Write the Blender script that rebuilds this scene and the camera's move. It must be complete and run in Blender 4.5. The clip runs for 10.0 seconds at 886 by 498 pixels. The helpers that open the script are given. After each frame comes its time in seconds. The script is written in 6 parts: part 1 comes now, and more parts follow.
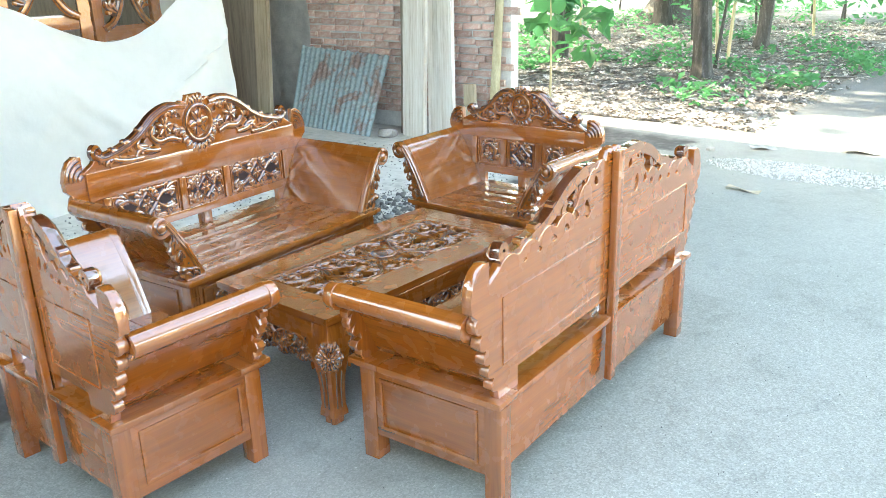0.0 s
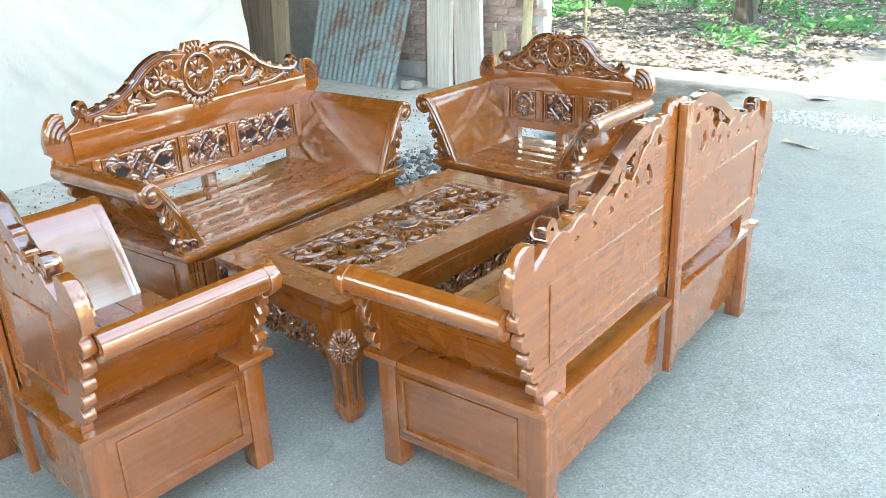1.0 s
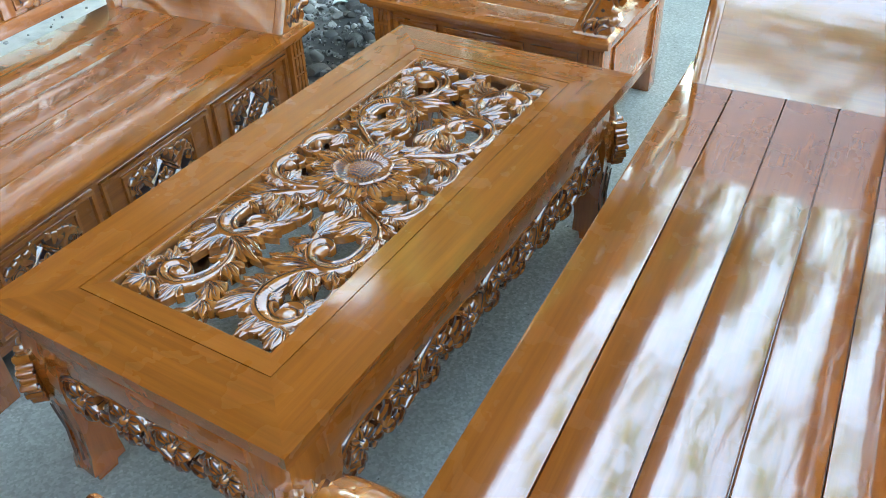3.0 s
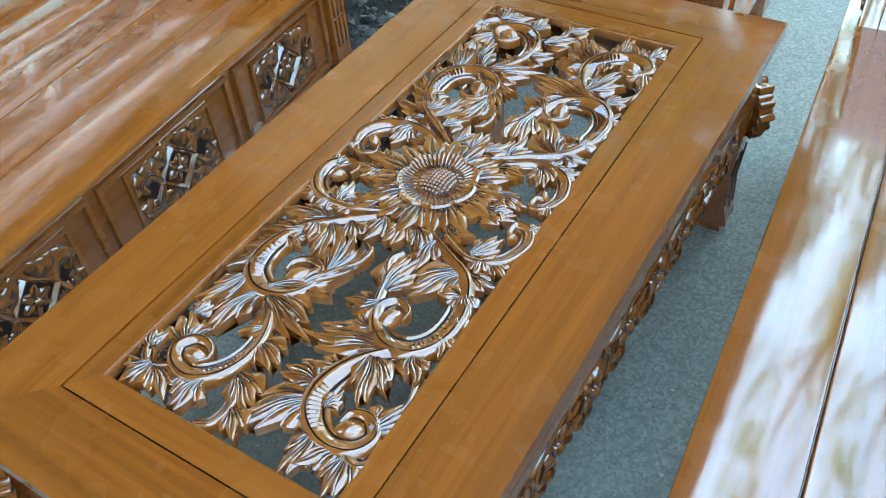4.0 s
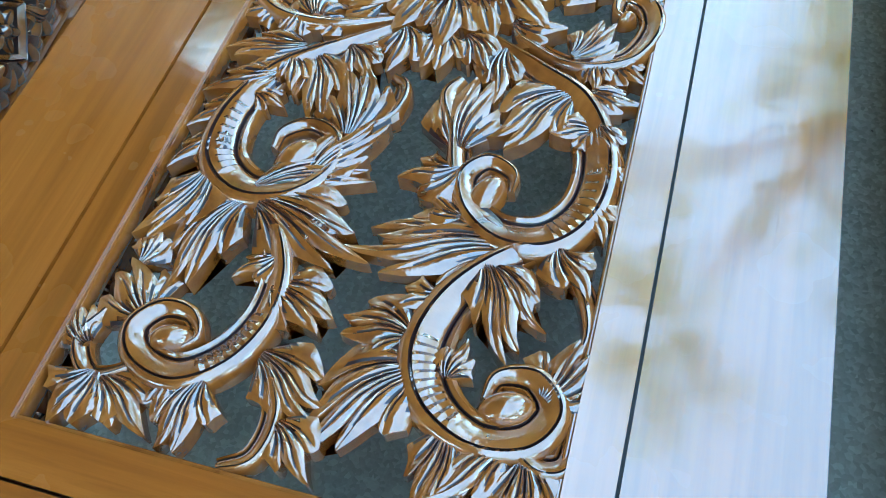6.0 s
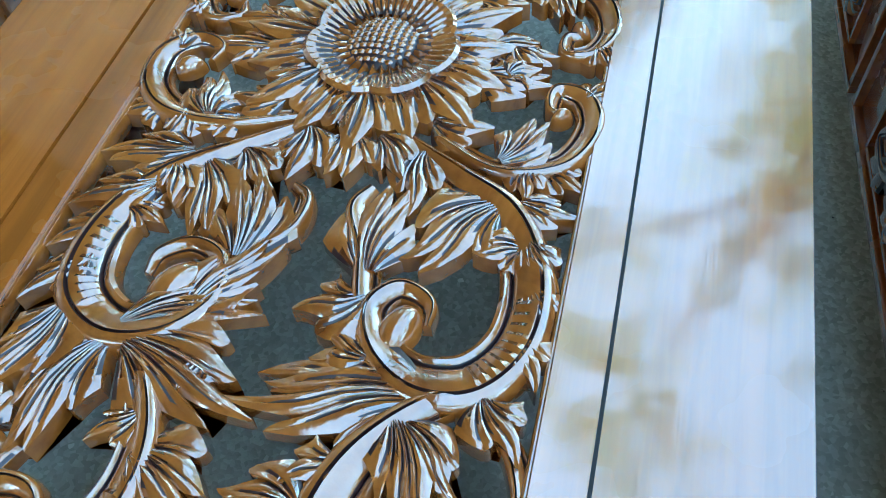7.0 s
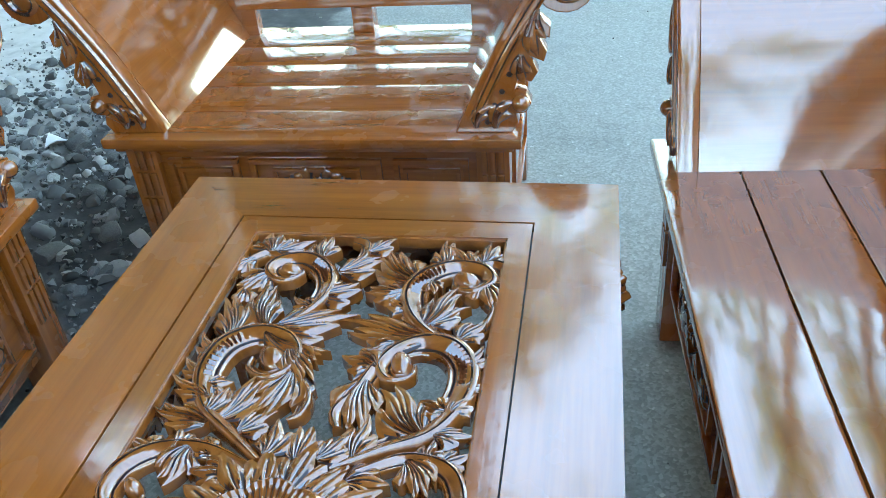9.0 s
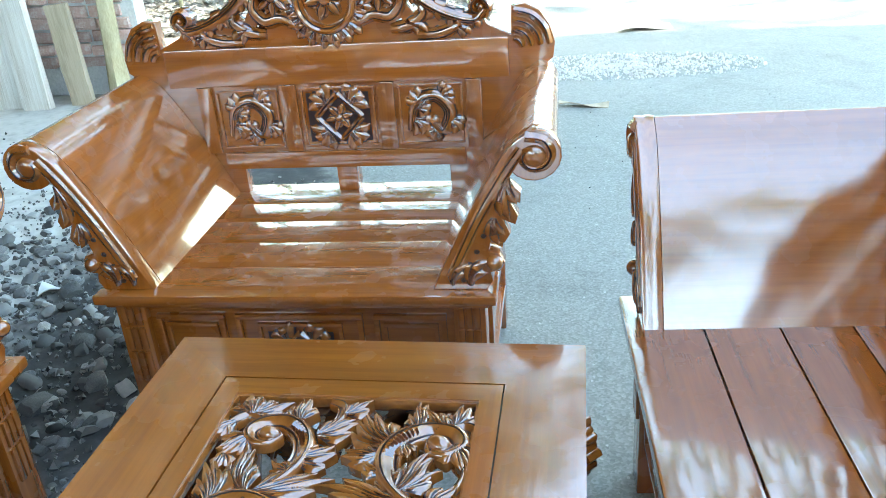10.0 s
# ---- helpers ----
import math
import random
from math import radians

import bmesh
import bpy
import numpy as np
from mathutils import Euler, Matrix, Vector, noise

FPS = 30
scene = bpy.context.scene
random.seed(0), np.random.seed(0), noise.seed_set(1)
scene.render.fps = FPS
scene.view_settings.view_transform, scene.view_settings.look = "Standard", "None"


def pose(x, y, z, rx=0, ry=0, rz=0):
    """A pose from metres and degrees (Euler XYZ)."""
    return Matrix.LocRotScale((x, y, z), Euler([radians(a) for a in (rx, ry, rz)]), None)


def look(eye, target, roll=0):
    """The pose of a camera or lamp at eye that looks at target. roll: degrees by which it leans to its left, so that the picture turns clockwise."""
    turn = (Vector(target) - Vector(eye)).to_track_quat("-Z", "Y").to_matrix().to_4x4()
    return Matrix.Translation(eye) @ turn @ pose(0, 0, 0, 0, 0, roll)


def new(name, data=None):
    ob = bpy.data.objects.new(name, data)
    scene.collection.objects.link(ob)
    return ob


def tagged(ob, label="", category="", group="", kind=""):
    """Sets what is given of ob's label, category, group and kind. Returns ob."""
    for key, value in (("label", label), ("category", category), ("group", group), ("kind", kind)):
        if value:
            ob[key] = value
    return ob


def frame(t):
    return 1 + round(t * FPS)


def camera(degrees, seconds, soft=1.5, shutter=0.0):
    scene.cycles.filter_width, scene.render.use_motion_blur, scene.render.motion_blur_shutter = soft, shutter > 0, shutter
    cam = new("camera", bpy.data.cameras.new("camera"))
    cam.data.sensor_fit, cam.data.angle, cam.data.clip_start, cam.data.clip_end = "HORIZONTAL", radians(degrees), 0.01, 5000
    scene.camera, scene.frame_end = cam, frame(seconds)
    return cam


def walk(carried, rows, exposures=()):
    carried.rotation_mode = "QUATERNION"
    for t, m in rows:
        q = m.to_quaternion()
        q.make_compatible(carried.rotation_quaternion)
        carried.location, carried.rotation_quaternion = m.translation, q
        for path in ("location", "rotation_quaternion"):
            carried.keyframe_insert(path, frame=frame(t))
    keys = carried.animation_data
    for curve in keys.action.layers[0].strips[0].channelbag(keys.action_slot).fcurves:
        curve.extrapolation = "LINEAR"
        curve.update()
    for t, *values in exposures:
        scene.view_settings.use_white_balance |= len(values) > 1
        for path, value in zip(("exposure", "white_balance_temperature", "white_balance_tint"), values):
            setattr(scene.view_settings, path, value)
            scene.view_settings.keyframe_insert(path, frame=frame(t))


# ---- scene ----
cam = camera(55.6, 10.0, 0.75)
PATH = [
    (0, (2.492, -2.532, 1.725), (1.274, -1.091, 1.063), -1.7),
    (0.5, (2.446, -2.4, 1.688), (1.199, -0.992, 1.008), -1.9),
    (1, (2.179, -2.193, 1.628), (0.938, -0.822, 0.864), -2.5),
    (1.5, (1.826, -1.941, 1.584), (0.638, -0.595, 0.703), -2.8),
    (2, (1.541, -1.557, 1.521), (0.403, -0.246, 0.528), -4.5),
    (3.3, (0.75, -1.02, 1.338), (-0.052, 0.273, 0.039), -2.5),
    (3.5, (0.666, -0.916, 1.306), (-0.139, 0.328, -0.037), -3.3),
    (4, (0.561, -0.781, 1.292), (-0.269, 0.36, -0.125), -6.0),
    (4.5, (0.368, -0.711, 1.185), (-0.354, 0.373, -0.333), -9.3),
    (5, (0.217, -0.625, 1.025), (-0.245, 0.379, -0.641), -6.6),
    (5.2, (0.195, -0.618, 1.006), (-0.247, 0.345, -0.69), -7.4),
    (6.3, (0.188, -0.586, 0.965), (-0.228, 0.399, -0.726), -8.9),
    (6.5, (0.189, -0.563, 0.951), (-0.213, 0.441, -0.732), -8.1),
    (7, (0.195, -0.503, 0.919), (-0.17, 0.616, -0.698), -5.2),
    (7.5, (0.214, -0.448, 0.941), (-0.134, 0.781, -0.598), -4.9),
    (8, (0.236, -0.426, 0.992), (-0.102, 0.926, -0.443), -4.0),
    (8.5, (0.272, -0.426, 1.055), (-0.066, 1.054, -0.248), -5.0),
    (9, (0.286, -0.448, 1.112), (-0.053, 1.166, -0.019), -4.9),
    (9.5, (0.31, -0.457, 1.162), (-0.031, 1.259, 0.193), -4.4),
    (10, (0.321, -0.471, 1.182), (-0.004, 1.302, 0.316), -4.4),
]


# ---- light ----
EXPOSURES = [(0.0, 4.16, 8600, 6), (2.0, 4.28, 8900, 8), (3.5, 4.4, 7600, -6), (4.5, 4.22, 7000, -10), (5.0, 4.08, 6600, -12), (6.5, 4.24, 6250, -16), (7.5, 4.1, 6400, -14), (8.5, 4.04, 6900, -5), (10.0, 4.16, 7400, -1)]
walk(cam, [(t, look(eye, target, roll)) for t, eye, target, roll in PATH], EXPOSURES)

SUN_HEIGHT = radians(30)
world = bpy.data.worlds.new("sky")
scene.world = world
world.use_nodes = True
wt = world.node_tree
sky = wt.nodes.new("ShaderNodeTexSky")
sky.sky_type, sky.sun_disc = "NISHITA", False
sky.sun_elevation, sky.sun_rotation = SUN_HEIGHT, radians(270)
sky.dust_density = 1.0
wt.nodes["Background"].inputs["Strength"].default_value = 0.15
wt.links.new(sky.outputs[0], wt.nodes["Background"].inputs["Color"])

sun = new("sun", bpy.data.lights.new("sun", "SUN"))
sun.data.energy, sun.data.angle, sun.data.color = 2.0, radians(0.6), (1.0, 0.97, 0.92)
sun.matrix_basis = look((-8.66, 0.1, 5.0), (0, 0, 0))


# ---- materials ----
def material(name, rough=0.5, metal=0.0, coat=0.0):
    m = bpy.data.materials.new(name)
    m.use_nodes = True
    nt = m.node_tree
    b = nt.nodes["Principled BSDF"]
    b.inputs["Roughness"].default_value, b.inputs["Metallic"].default_value = rough, metal
    if coat:
        b.inputs["Coat Weight"].default_value, b.inputs["Coat Roughness"].default_value = coat, 0.085
        b.inputs["Coat IOR"].default_value = 2.28
        b.inputs["Specular IOR Level"].default_value = 0.2
    return m, nt, b


def coords(nt, scale=(1, 1, 1), turn=(0, 0, 0), kind="Object"):
    tc = nt.nodes.new("ShaderNodeTexCoord")
    mp = nt.nodes.new("ShaderNodeMapping")
    mp.inputs["Scale"].default_value, mp.inputs["Rotation"].default_value = scale, turn
    nt.links.new(tc.outputs[kind], mp.inputs["Vector"])
    return mp.outputs[0]


def noise_of(nt, vec, scale, detail=4.0, rough=0.55, distort=0.0):
    n = nt.nodes.new("ShaderNodeTexNoise")
    n.inputs["Scale"].default_value, n.inputs["Detail"].default_value = scale, detail
    n.inputs["Roughness"].default_value, n.inputs["Distortion"].default_value = rough, distort
    nt.links.new(vec, n.inputs["Vector"])
    return n.outputs[0]


def ramp(nt, fac, *stops):
    r = nt.nodes.new("ShaderNodeValToRGB")
    while len(r.color_ramp.elements) < len(stops):
        r.color_ramp.elements.new(0.5)
    for e, (p, c) in zip(r.color_ramp.elements, stops):
        e.position, e.color = p, (*c, 1) if len(c) == 3 else c
    nt.links.new(fac, r.inputs[0])
    return r.outputs[0]


def grey(nt, fac, lo, hi, a=0.0, b=1.0):
    return ramp(nt, fac, (lo, (a, a, a)), (hi, (b, b, b)))


def blend(nt, fac, a, b, mode="MIX"):
    m = nt.nodes.new("ShaderNodeMix")
    m.data_type, m.blend_type = "RGBA", mode
    for i, v in ((0, fac), (6, a), (7, b)):
        if isinstance(v, (int, float)):
            m.inputs[i].default_value = v
        elif isinstance(v, tuple):
            m.inputs[i].default_value = (*v, 1)
        else:
            nt.links.new(v, m.inputs[i])
    return m.outputs[2]


def bump(nt, b, height, strength=0.3, dist=0.01, coat=False):
    n = nt.nodes.new("ShaderNodeBump")
    n.inputs["Strength"].default_value, n.inputs["Distance"].default_value = strength, dist
    nt.links.new(height, n.inputs["Height"])
    nt.links.new(n.outputs[0], b.inputs["Normal"])
    if coat:
        nt.links.new(n.outputs[0], b.inputs["Coat Normal"])


def wood_material(name, axis, dark=1.0):
    """Varnished teak, its grain along one axis of the thing."""
    m, nt, b = material(name, 0.2, 0.0, 1.0)
    sc = [11.0, 11.0, 11.0]
    sc[axis] = 0.42
    v = coords(nt, sc)
    info = nt.nodes.new("ShaderNodeObjectInfo")
    add = nt.nodes.new("ShaderNodeVectorMath")
    cx = nt.nodes.new("ShaderNodeCombineXYZ")
    mul = nt.nodes.new("ShaderNodeMath")
    mul.operation, mul.inputs[1].default_value = "MULTIPLY", 37.0
    nt.links.new(info.outputs["Random"], mul.inputs[0])
    for i in range(3):
        nt.links.new(mul.outputs[0], cx.inputs[i])
    nt.links.new(v, add.inputs[0]), nt.links.new(cx.outputs[0], add.inputs[1])
    v = add.outputs[0]
    fine = noise_of(nt, v, 9.0, 6.0, 0.65, 0.4)
    broad = noise_of(nt, v, 1.3, 3.0, 0.5, 1.6)
    c1 = ramp(nt, broad, (0.22, (0.27 * dark, 0.075 * dark, 0.010 * dark)), (0.52, (0.36 * dark, 0.098 * dark, 0.014 * dark)), (0.82, (0.42 * dark, 0.125 * dark, 0.019 * dark)))
    c2 = ramp(nt, fine, (0.3, (0.62, 0.52, 0.45)), (0.6, (1.0, 1.0, 1.0)))
    col = blend(nt, 0.68, c1, c2, "MULTIPLY")
    tint = ramp(nt, info.outputs["Random"], (0.0, (0.9, 0.88, 0.86)), (1.0, (1.06, 1.06, 1.04)))
    col = blend(nt, 1.0, col, tint, "MULTIPLY")
    nt.links.new(col, b.inputs["Base Color"])
    wv = coords(nt, (1, 1, 1))
    wave = noise_of(nt, wv, 14.0, 3.0, 0.5)
    nt.links.new(grey(nt, wave, 0.3, 0.7, 0.16, 0.34), b.inputs["Roughness"])
    peel = noise_of(nt, wv, 90.0, 2.0, 0.5)
    mixh = blend(nt, 0.06, blend(nt, 0.12, wave, fine), peel)
    bump(nt, b, mixh, 0.10, 0.006, True)
    return m


WOOD = [wood_material("teak_x", 0), wood_material("teak_y", 1), wood_material("teak_z", 2)]
WX, WY, WZ = WOOD


def carved_materials():
    m, nt, b = material("carved_teak", 0.2, 0.0, 1.0)
    b.inputs["Coat IOR"].default_value, b.inputs["Coat Roughness"].default_value = 2.25, 0.055
    v = coords(nt)
    n = noise_of(nt, v, 22.0, 4.0, 0.6, 0.6)
    col = ramp(nt, n, (0.3, (0.15, 0.036, 0.006)), (0.5, (0.29, 0.084, 0.014)), (0.75, (0.40, 0.135, 0.026)))
    nt.links.new(col, b.inputs["Base Color"])
    bump(nt, b, noise_of(nt, v, 160.0, 3.0), 0.12, 0.002, True)
    # dark glaze of the veins, also painted in as shade in creases and recesses
    g, nt2, b2 = material("glaze_and_shade", 0.35, 0.0, 0.0)
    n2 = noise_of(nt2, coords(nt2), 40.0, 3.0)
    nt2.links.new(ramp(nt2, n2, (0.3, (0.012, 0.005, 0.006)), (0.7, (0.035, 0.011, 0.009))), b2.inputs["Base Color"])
    # darker teak: stain at leaf roots, and crevice shade painted on sawn sides
    h, nt3, b3 = material("stain_shade_teak", 0.22, 0.0, 1.0)
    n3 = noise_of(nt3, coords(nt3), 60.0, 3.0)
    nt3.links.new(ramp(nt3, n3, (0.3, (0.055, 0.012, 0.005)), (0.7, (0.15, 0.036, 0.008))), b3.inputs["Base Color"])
    return m, g, h


CARVING = carved_materials()
CARVED, GLAZE_SHADE, STAIN_SHADE = CARVING


def simple(name, stops, scale, rough=0.8, bstr=0.3, bdist=0.01, stretch=(1, 1, 1), rand=0.0, metal=0.0, kind="Object"):
    """A rough surface with broad and fine variation."""
    m, nt, b = material(name, rough, metal)
    v = coords(nt, stretch, kind=kind)
    broad, fine = noise_of(nt, v, scale, 5.0, 0.6), noise_of(nt, v, scale * 9.0, 4.0, 0.6)
    col = ramp(nt, blend(nt, 0.35, broad, fine), *stops)
    if rand:
        info = nt.nodes.new("ShaderNodeObjectInfo")
        k = ramp(nt, info.outputs["Random"], (0.0, (1 - rand,) * 3), (1.0, (1 + rand,) * 3))
        col = blend(nt, 1.0, col, k, "MULTIPLY")
    nt.links.new(col, b.inputs["Base Color"])
    bump(nt, b, fine, bstr, bdist)
    return m


RAW = simple("raw_timber", ((0.3, (0.30, 0.23, 0.15)), (0.5, (0.50, 0.41, 0.29)), (0.75, (0.62, 0.53, 0.40))), 3.0, 0.75, 0.3, 0.004, (8, 8, 0.6), 0.12)
OLD_TIMBER = simple("old_timber", ((0.3, (0.17, 0.135, 0.105)), (0.6, (0.33, 0.275, 0.215))), 3.0, 0.85, 0.3, 0.004, (8, 8, 0.6), 0.1)
PALE_TIMBER = simple("pale_timber", ((0.30, (0.36, 0.29, 0.22)), (0.44, (0.66, 0.60, 0.52)), (0.62, (0.82, 0.79, 0.73))), 3.2, 0.8, 0.5, 0.006, (9, 9, 0.35), 0.08)
BRICK = simple("brick", ((0.28, (0.48, 0.25, 0.19)), (0.50, (0.68, 0.47, 0.40)), (0.64, (0.82, 0.75, 0.70))), 9.0, 0.9, 0.6, 0.008, (1, 1, 1), 0.22, kind="Object")
MORTAR = simple("mortar", ((0.3, (0.48, 0.48, 0.47)), (0.65, (0.78, 0.77, 0.74))), 7.0, 0.95, 0.6, 0.01)
STONE = simple("stone", ((0.3, (0.11, 0.112, 0.11)), (0.7, (0.25, 0.25, 0.24))), 16.0, 0.9, 0.5, 0.005, (1, 1, 1), 0.45, kind="Generated")
PALE_STONE = simple("pale_stone", ((0.3, (0.24, 0.235, 0.215)), (0.7, (0.46, 0.445, 0.41))), 9.0, 0.9, 0.5, 0.005, (1, 1, 1), 0.15)
TARP = simple("tarpaulin", ((0.3, (0.80, 0.79, 0.75)), (0.7, (0.88, 0.87, 0.83))), 1.6, 0.55, 0.25, 0.012)
BARK = simple("bark", ((0.3, (0.028, 0.027, 0.024)), (0.55, (0.085, 0.080, 0.072)), (0.72, (0.24, 0.235, 0.22))), 5.0, 0.95, 0.7, 0.02, (4, 4, 0.8), 0.2)
YELLOW_BARK = simple("yellow_bark", ((0.3, (0.30, 0.24, 0.13)), (0.7, (0.58, 0.52, 0.34))), 5.0, 0.9, 0.5, 0.01, (3, 3, 0.8))
# dry leaves; the pale end of the ramp paints sun flecks on them
FLECKED_LEAF = simple("flecked_leaf", ((0.36, (0.045, 0.036, 0.03)), (0.48, (0.20, 0.17, 0.145)), (0.60, (0.62, 0.59, 0.55))), 6.0, 0.8, 0.1, 0.002)
PAPER = simple("paper", ((0.3, (0.70, 0.70, 0.68)), (0.7, (0.80, 0.80, 0.78))), 5.0, 0.7, 0.1, 0.002)


def gravel_material():
    m, nt, b = material("gravel", 0.9)
    geo = nt.nodes.new("ShaderNodeNewGeometry")
    chip = ramp(nt, geo.outputs["Random Per Island"], (0.0, (0.05, 0.049, 0.046)), (0.55, (0.16, 0.158, 0.15)), (0.85, (0.30, 0.295, 0.275)), (1.0, (0.52, 0.51, 0.47)))
    nt.links.new(blend(nt, 0.4, chip, ramp(nt, noise_of(nt, coords(nt), 60.0, 4.0), (0.3, (0.5, 0.5, 0.5)), (0.7, (1.0, 1.0, 1.0))), "MULTIPLY"), b.inputs["Base Color"])
    return m


GRAVEL = gravel_material()
CHIPPINGS = simple("chippings", ((0.3, (0.52, 0.51, 0.48)), (0.7, (0.74, 0.73, 0.69))), 9.0, 0.9, 0.3, 0.004)
ROOF = simple("roof_tile", ((0.3, (0.10, 0.045, 0.025)), (0.7, (0.20, 0.095, 0.055))), 3.0, 0.9, 0.4, 0.01)


def leaf_material(name, a, c):
    m, nt, b = material(name, 0.55)
    geo = nt.nodes.new("ShaderNodeNewGeometry")
    nt.links.new(ramp(nt, geo.outputs["Random Per Island"], (0.0, a), (1.0, c)), b.inputs["Base Color"])
    tr = nt.nodes.new("ShaderNodeBsdfTranslucent")
    tr.inputs["Color"].default_value = (c[0] * 1.4, c[1] * 2.0, c[2] * 1.5, 1)
    mix = nt.nodes.new("ShaderNodeMixShader")
    mix.inputs[0].default_value = 0.4
    nt.links.new(b.outputs[0], mix.inputs[1]), nt.links.new(tr.outputs[0], mix.inputs[2])
    nt.links.new(mix.outputs[0], nt.nodes["Material Output"].inputs["Surface"])
    return m


LEAF = leaf_material("leaf", (0.025, 0.085, 0.042), (0.07, 0.20, 0.095))
LEAF_FAR = leaf_material("far_leaf", (0.035, 0.042, 0.018), (0.085, 0.105, 0.045))


def metal_sheet():
    m, nt, b = material("corrugated_sheet", 0.6, 0.15)
    v = coords(nt)
    n, f = noise_of(nt, v, 3.2, 6.0, 0.65, 0.6), noise_of(nt, v, 30.0, 4.0)
    base = ramp(nt, f, (0.3, (0.27, 0.38, 0.40)), (0.7, (0.44, 0.53, 0.54)))
    rust = ramp(nt, f, (0.3, (0.26, 0.14, 0.10)), (0.7, (0.44, 0.32, 0.27)))
    nt.links.new(blend(nt, grey(nt, n, 0.50, 0.60, 0.0, 0.9), base, rust), b.inputs["Base Color"])
    return m


SHEET = metal_sheet()


def ground_material():
    """Worn asphalt that gives way to soil and litter past an uneven edge."""
    m, nt, b = material("ground", 0.9)
    v = coords(nt)
    sep = nt.nodes.new("ShaderNodeSeparateXYZ")
    nt.links.new(v, sep.inputs[0])

    def math_of(op, a, c):
        n = nt.nodes.new("ShaderNodeMath")
        n.operation = op
        for i, q in enumerate((a, c)):
            if isinstance(q, (int, float)):
                n.inputs[i].default_value = q
            else:
                nt.links.new(q, n.inputs[i])
        return n.outputs[0]

    big, mid, fine, grit = (noise_of(nt, v, s, 5.0, 0.6) for s in (0.35, 1.9, 14.0, 120.0))
    wob = math_of("MULTIPLY", math_of("SUBTRACT", mid, 0.5), 1.3)
    edge = math_of("ADD", math_of("ADD", sep.outputs[0], 0.62), wob)
    soil_left = math_of("MULTIPLY", edge, -6.0)
    # beyond the yard the road keeps to one side: soil left of its edge
    far = math_of("MINIMUM", math_of("SUBTRACT", math_of("MULTIPLY", wob, 0.5), math_of("ADD", sep.outputs[0], 0.5)), math_of("SUBTRACT", sep.outputs[1], 5.4))
    soil = nt.nodes.new("ShaderNodeClamp")
    nt.links.new(math_of("MAXIMUM", soil_left, math_of("MULTIPLY", far, 2.0)), soil.inputs[0])
    voro = nt.nodes.new("ShaderNodeTexVoronoi")
    voro.inputs["Scale"].default_value = 170.0
    nt.links.new(v, voro.inputs["Vector"])
    chip = ramp(nt, voro.outputs["Color"], (0.15, (0.15, 0.154, 0.135)), (0.55, (0.25, 0.255, 0.226)), (0.93, (0.37, 0.375, 0.335)), (0.98, (0.62, 0.61, 0.55)))
    dust = ramp(nt, blend(nt, 0.4, mid, fine), (0.3, (0.235, 0.24, 0.21)), (0.7, (0.385, 0.385, 0.34)))
    road = blend(nt, 0.36, chip, dust)
    road = blend(nt, grey(nt, big, 0.45, 0.7, 0.0, 0.35), road, (0.40, 0.40, 0.37))
    # the far road is darkened in colour for the tree shade on it
    far_road = nt.nodes.new("ShaderNodeClamp")
    nt.links.new(math_of("MULTIPLY", math_of("ADD", math_of("SUBTRACT", sep.outputs[1], 6.5), wob), 1.2), far_road.inputs[0])
    shaded_road = ramp(nt, voro.outputs["Color"], (0.2, (0.060, 0.066, 0.066)), (0.8, (0.13, 0.135, 0.13)), (0.95, (0.42, 0.41, 0.38)))
    road = blend(nt, far_road.outputs[0], road, shaded_road)
    dirt = ramp(nt, blend(nt, 0.5, mid, fine), (0.3, (0.03, 0.029, 0.027)), (0.5, (0.075, 0.073, 0.068)), (0.7, (0.19, 0.186, 0.176)))
    # a pale, dusty strip before the wood, its sunlight put into the soil colour
    sun_band = math_of("ABSOLUTE", math_of("ADD", math_of("ADD", math_of("SUBTRACT", sep.outputs[1], 5.75), math_of("MULTIPLY", sep.outputs[0], 0.05)), math_of("MULTIPLY", wob, 0.7)), 0.0)
    dirt = blend(nt, grey(nt, sun_band, 0.35, 0.95, 0.85, 0.0), dirt, (0.46, 0.45, 0.42))
    # trodden pale cement dust inside the shed, lightened in colour for sunlight on it
    inside = nt.nodes.new("ShaderNodeClamp")
    nt.links.new(math_of("MINIMUM", math_of("MULTIPLY", math_of("SUBTRACT", math_of("ADD", wob, -1.15), sep.outputs[0]), 2.5), math_of("MULTIPLY", math_of("SUBTRACT", 4.3, sep.outputs[1]), 2.0)), inside.inputs[0])
    sunlit_floor_dust = ramp(nt, blend(nt, 0.5, mid, fine), (0.3, (0.34, 0.32, 0.28)), (0.48, (0.62, 0.59, 0.53)), (0.68, (0.76, 0.73, 0.67)))
    dirt = blend(nt, inside.outputs[0], dirt, sunlit_floor_dust)
    # cracks and oil-dark wear in the asphalt
    crack = nt.nodes.new("ShaderNodeTexVoronoi")
    crack.feature = "DISTANCE_TO_EDGE"
    crack.inputs["Scale"].default_value = 0.9
    warp = nt.nodes.new("ShaderNodeVectorMath")
    wmul = nt.nodes.new("ShaderNodeVectorMath")
    wmul.operation = "SCALE"
    wmul.inputs["Scale"].default_value = 0.5
    wn = nt.nodes.new("ShaderNodeTexNoise")
    wn.inputs["Scale"].default_value = 4.0
    nt.links.new(v, wn.inputs["Vector"]), nt.links.new(wn.outputs["Color"], wmul.inputs[0])
    nt.links.new(v, warp.inputs[0]), nt.links.new(wmul.outputs[0], warp.inputs[1])
    nt.links.new(warp.outputs[0], crack.inputs["Vector"])
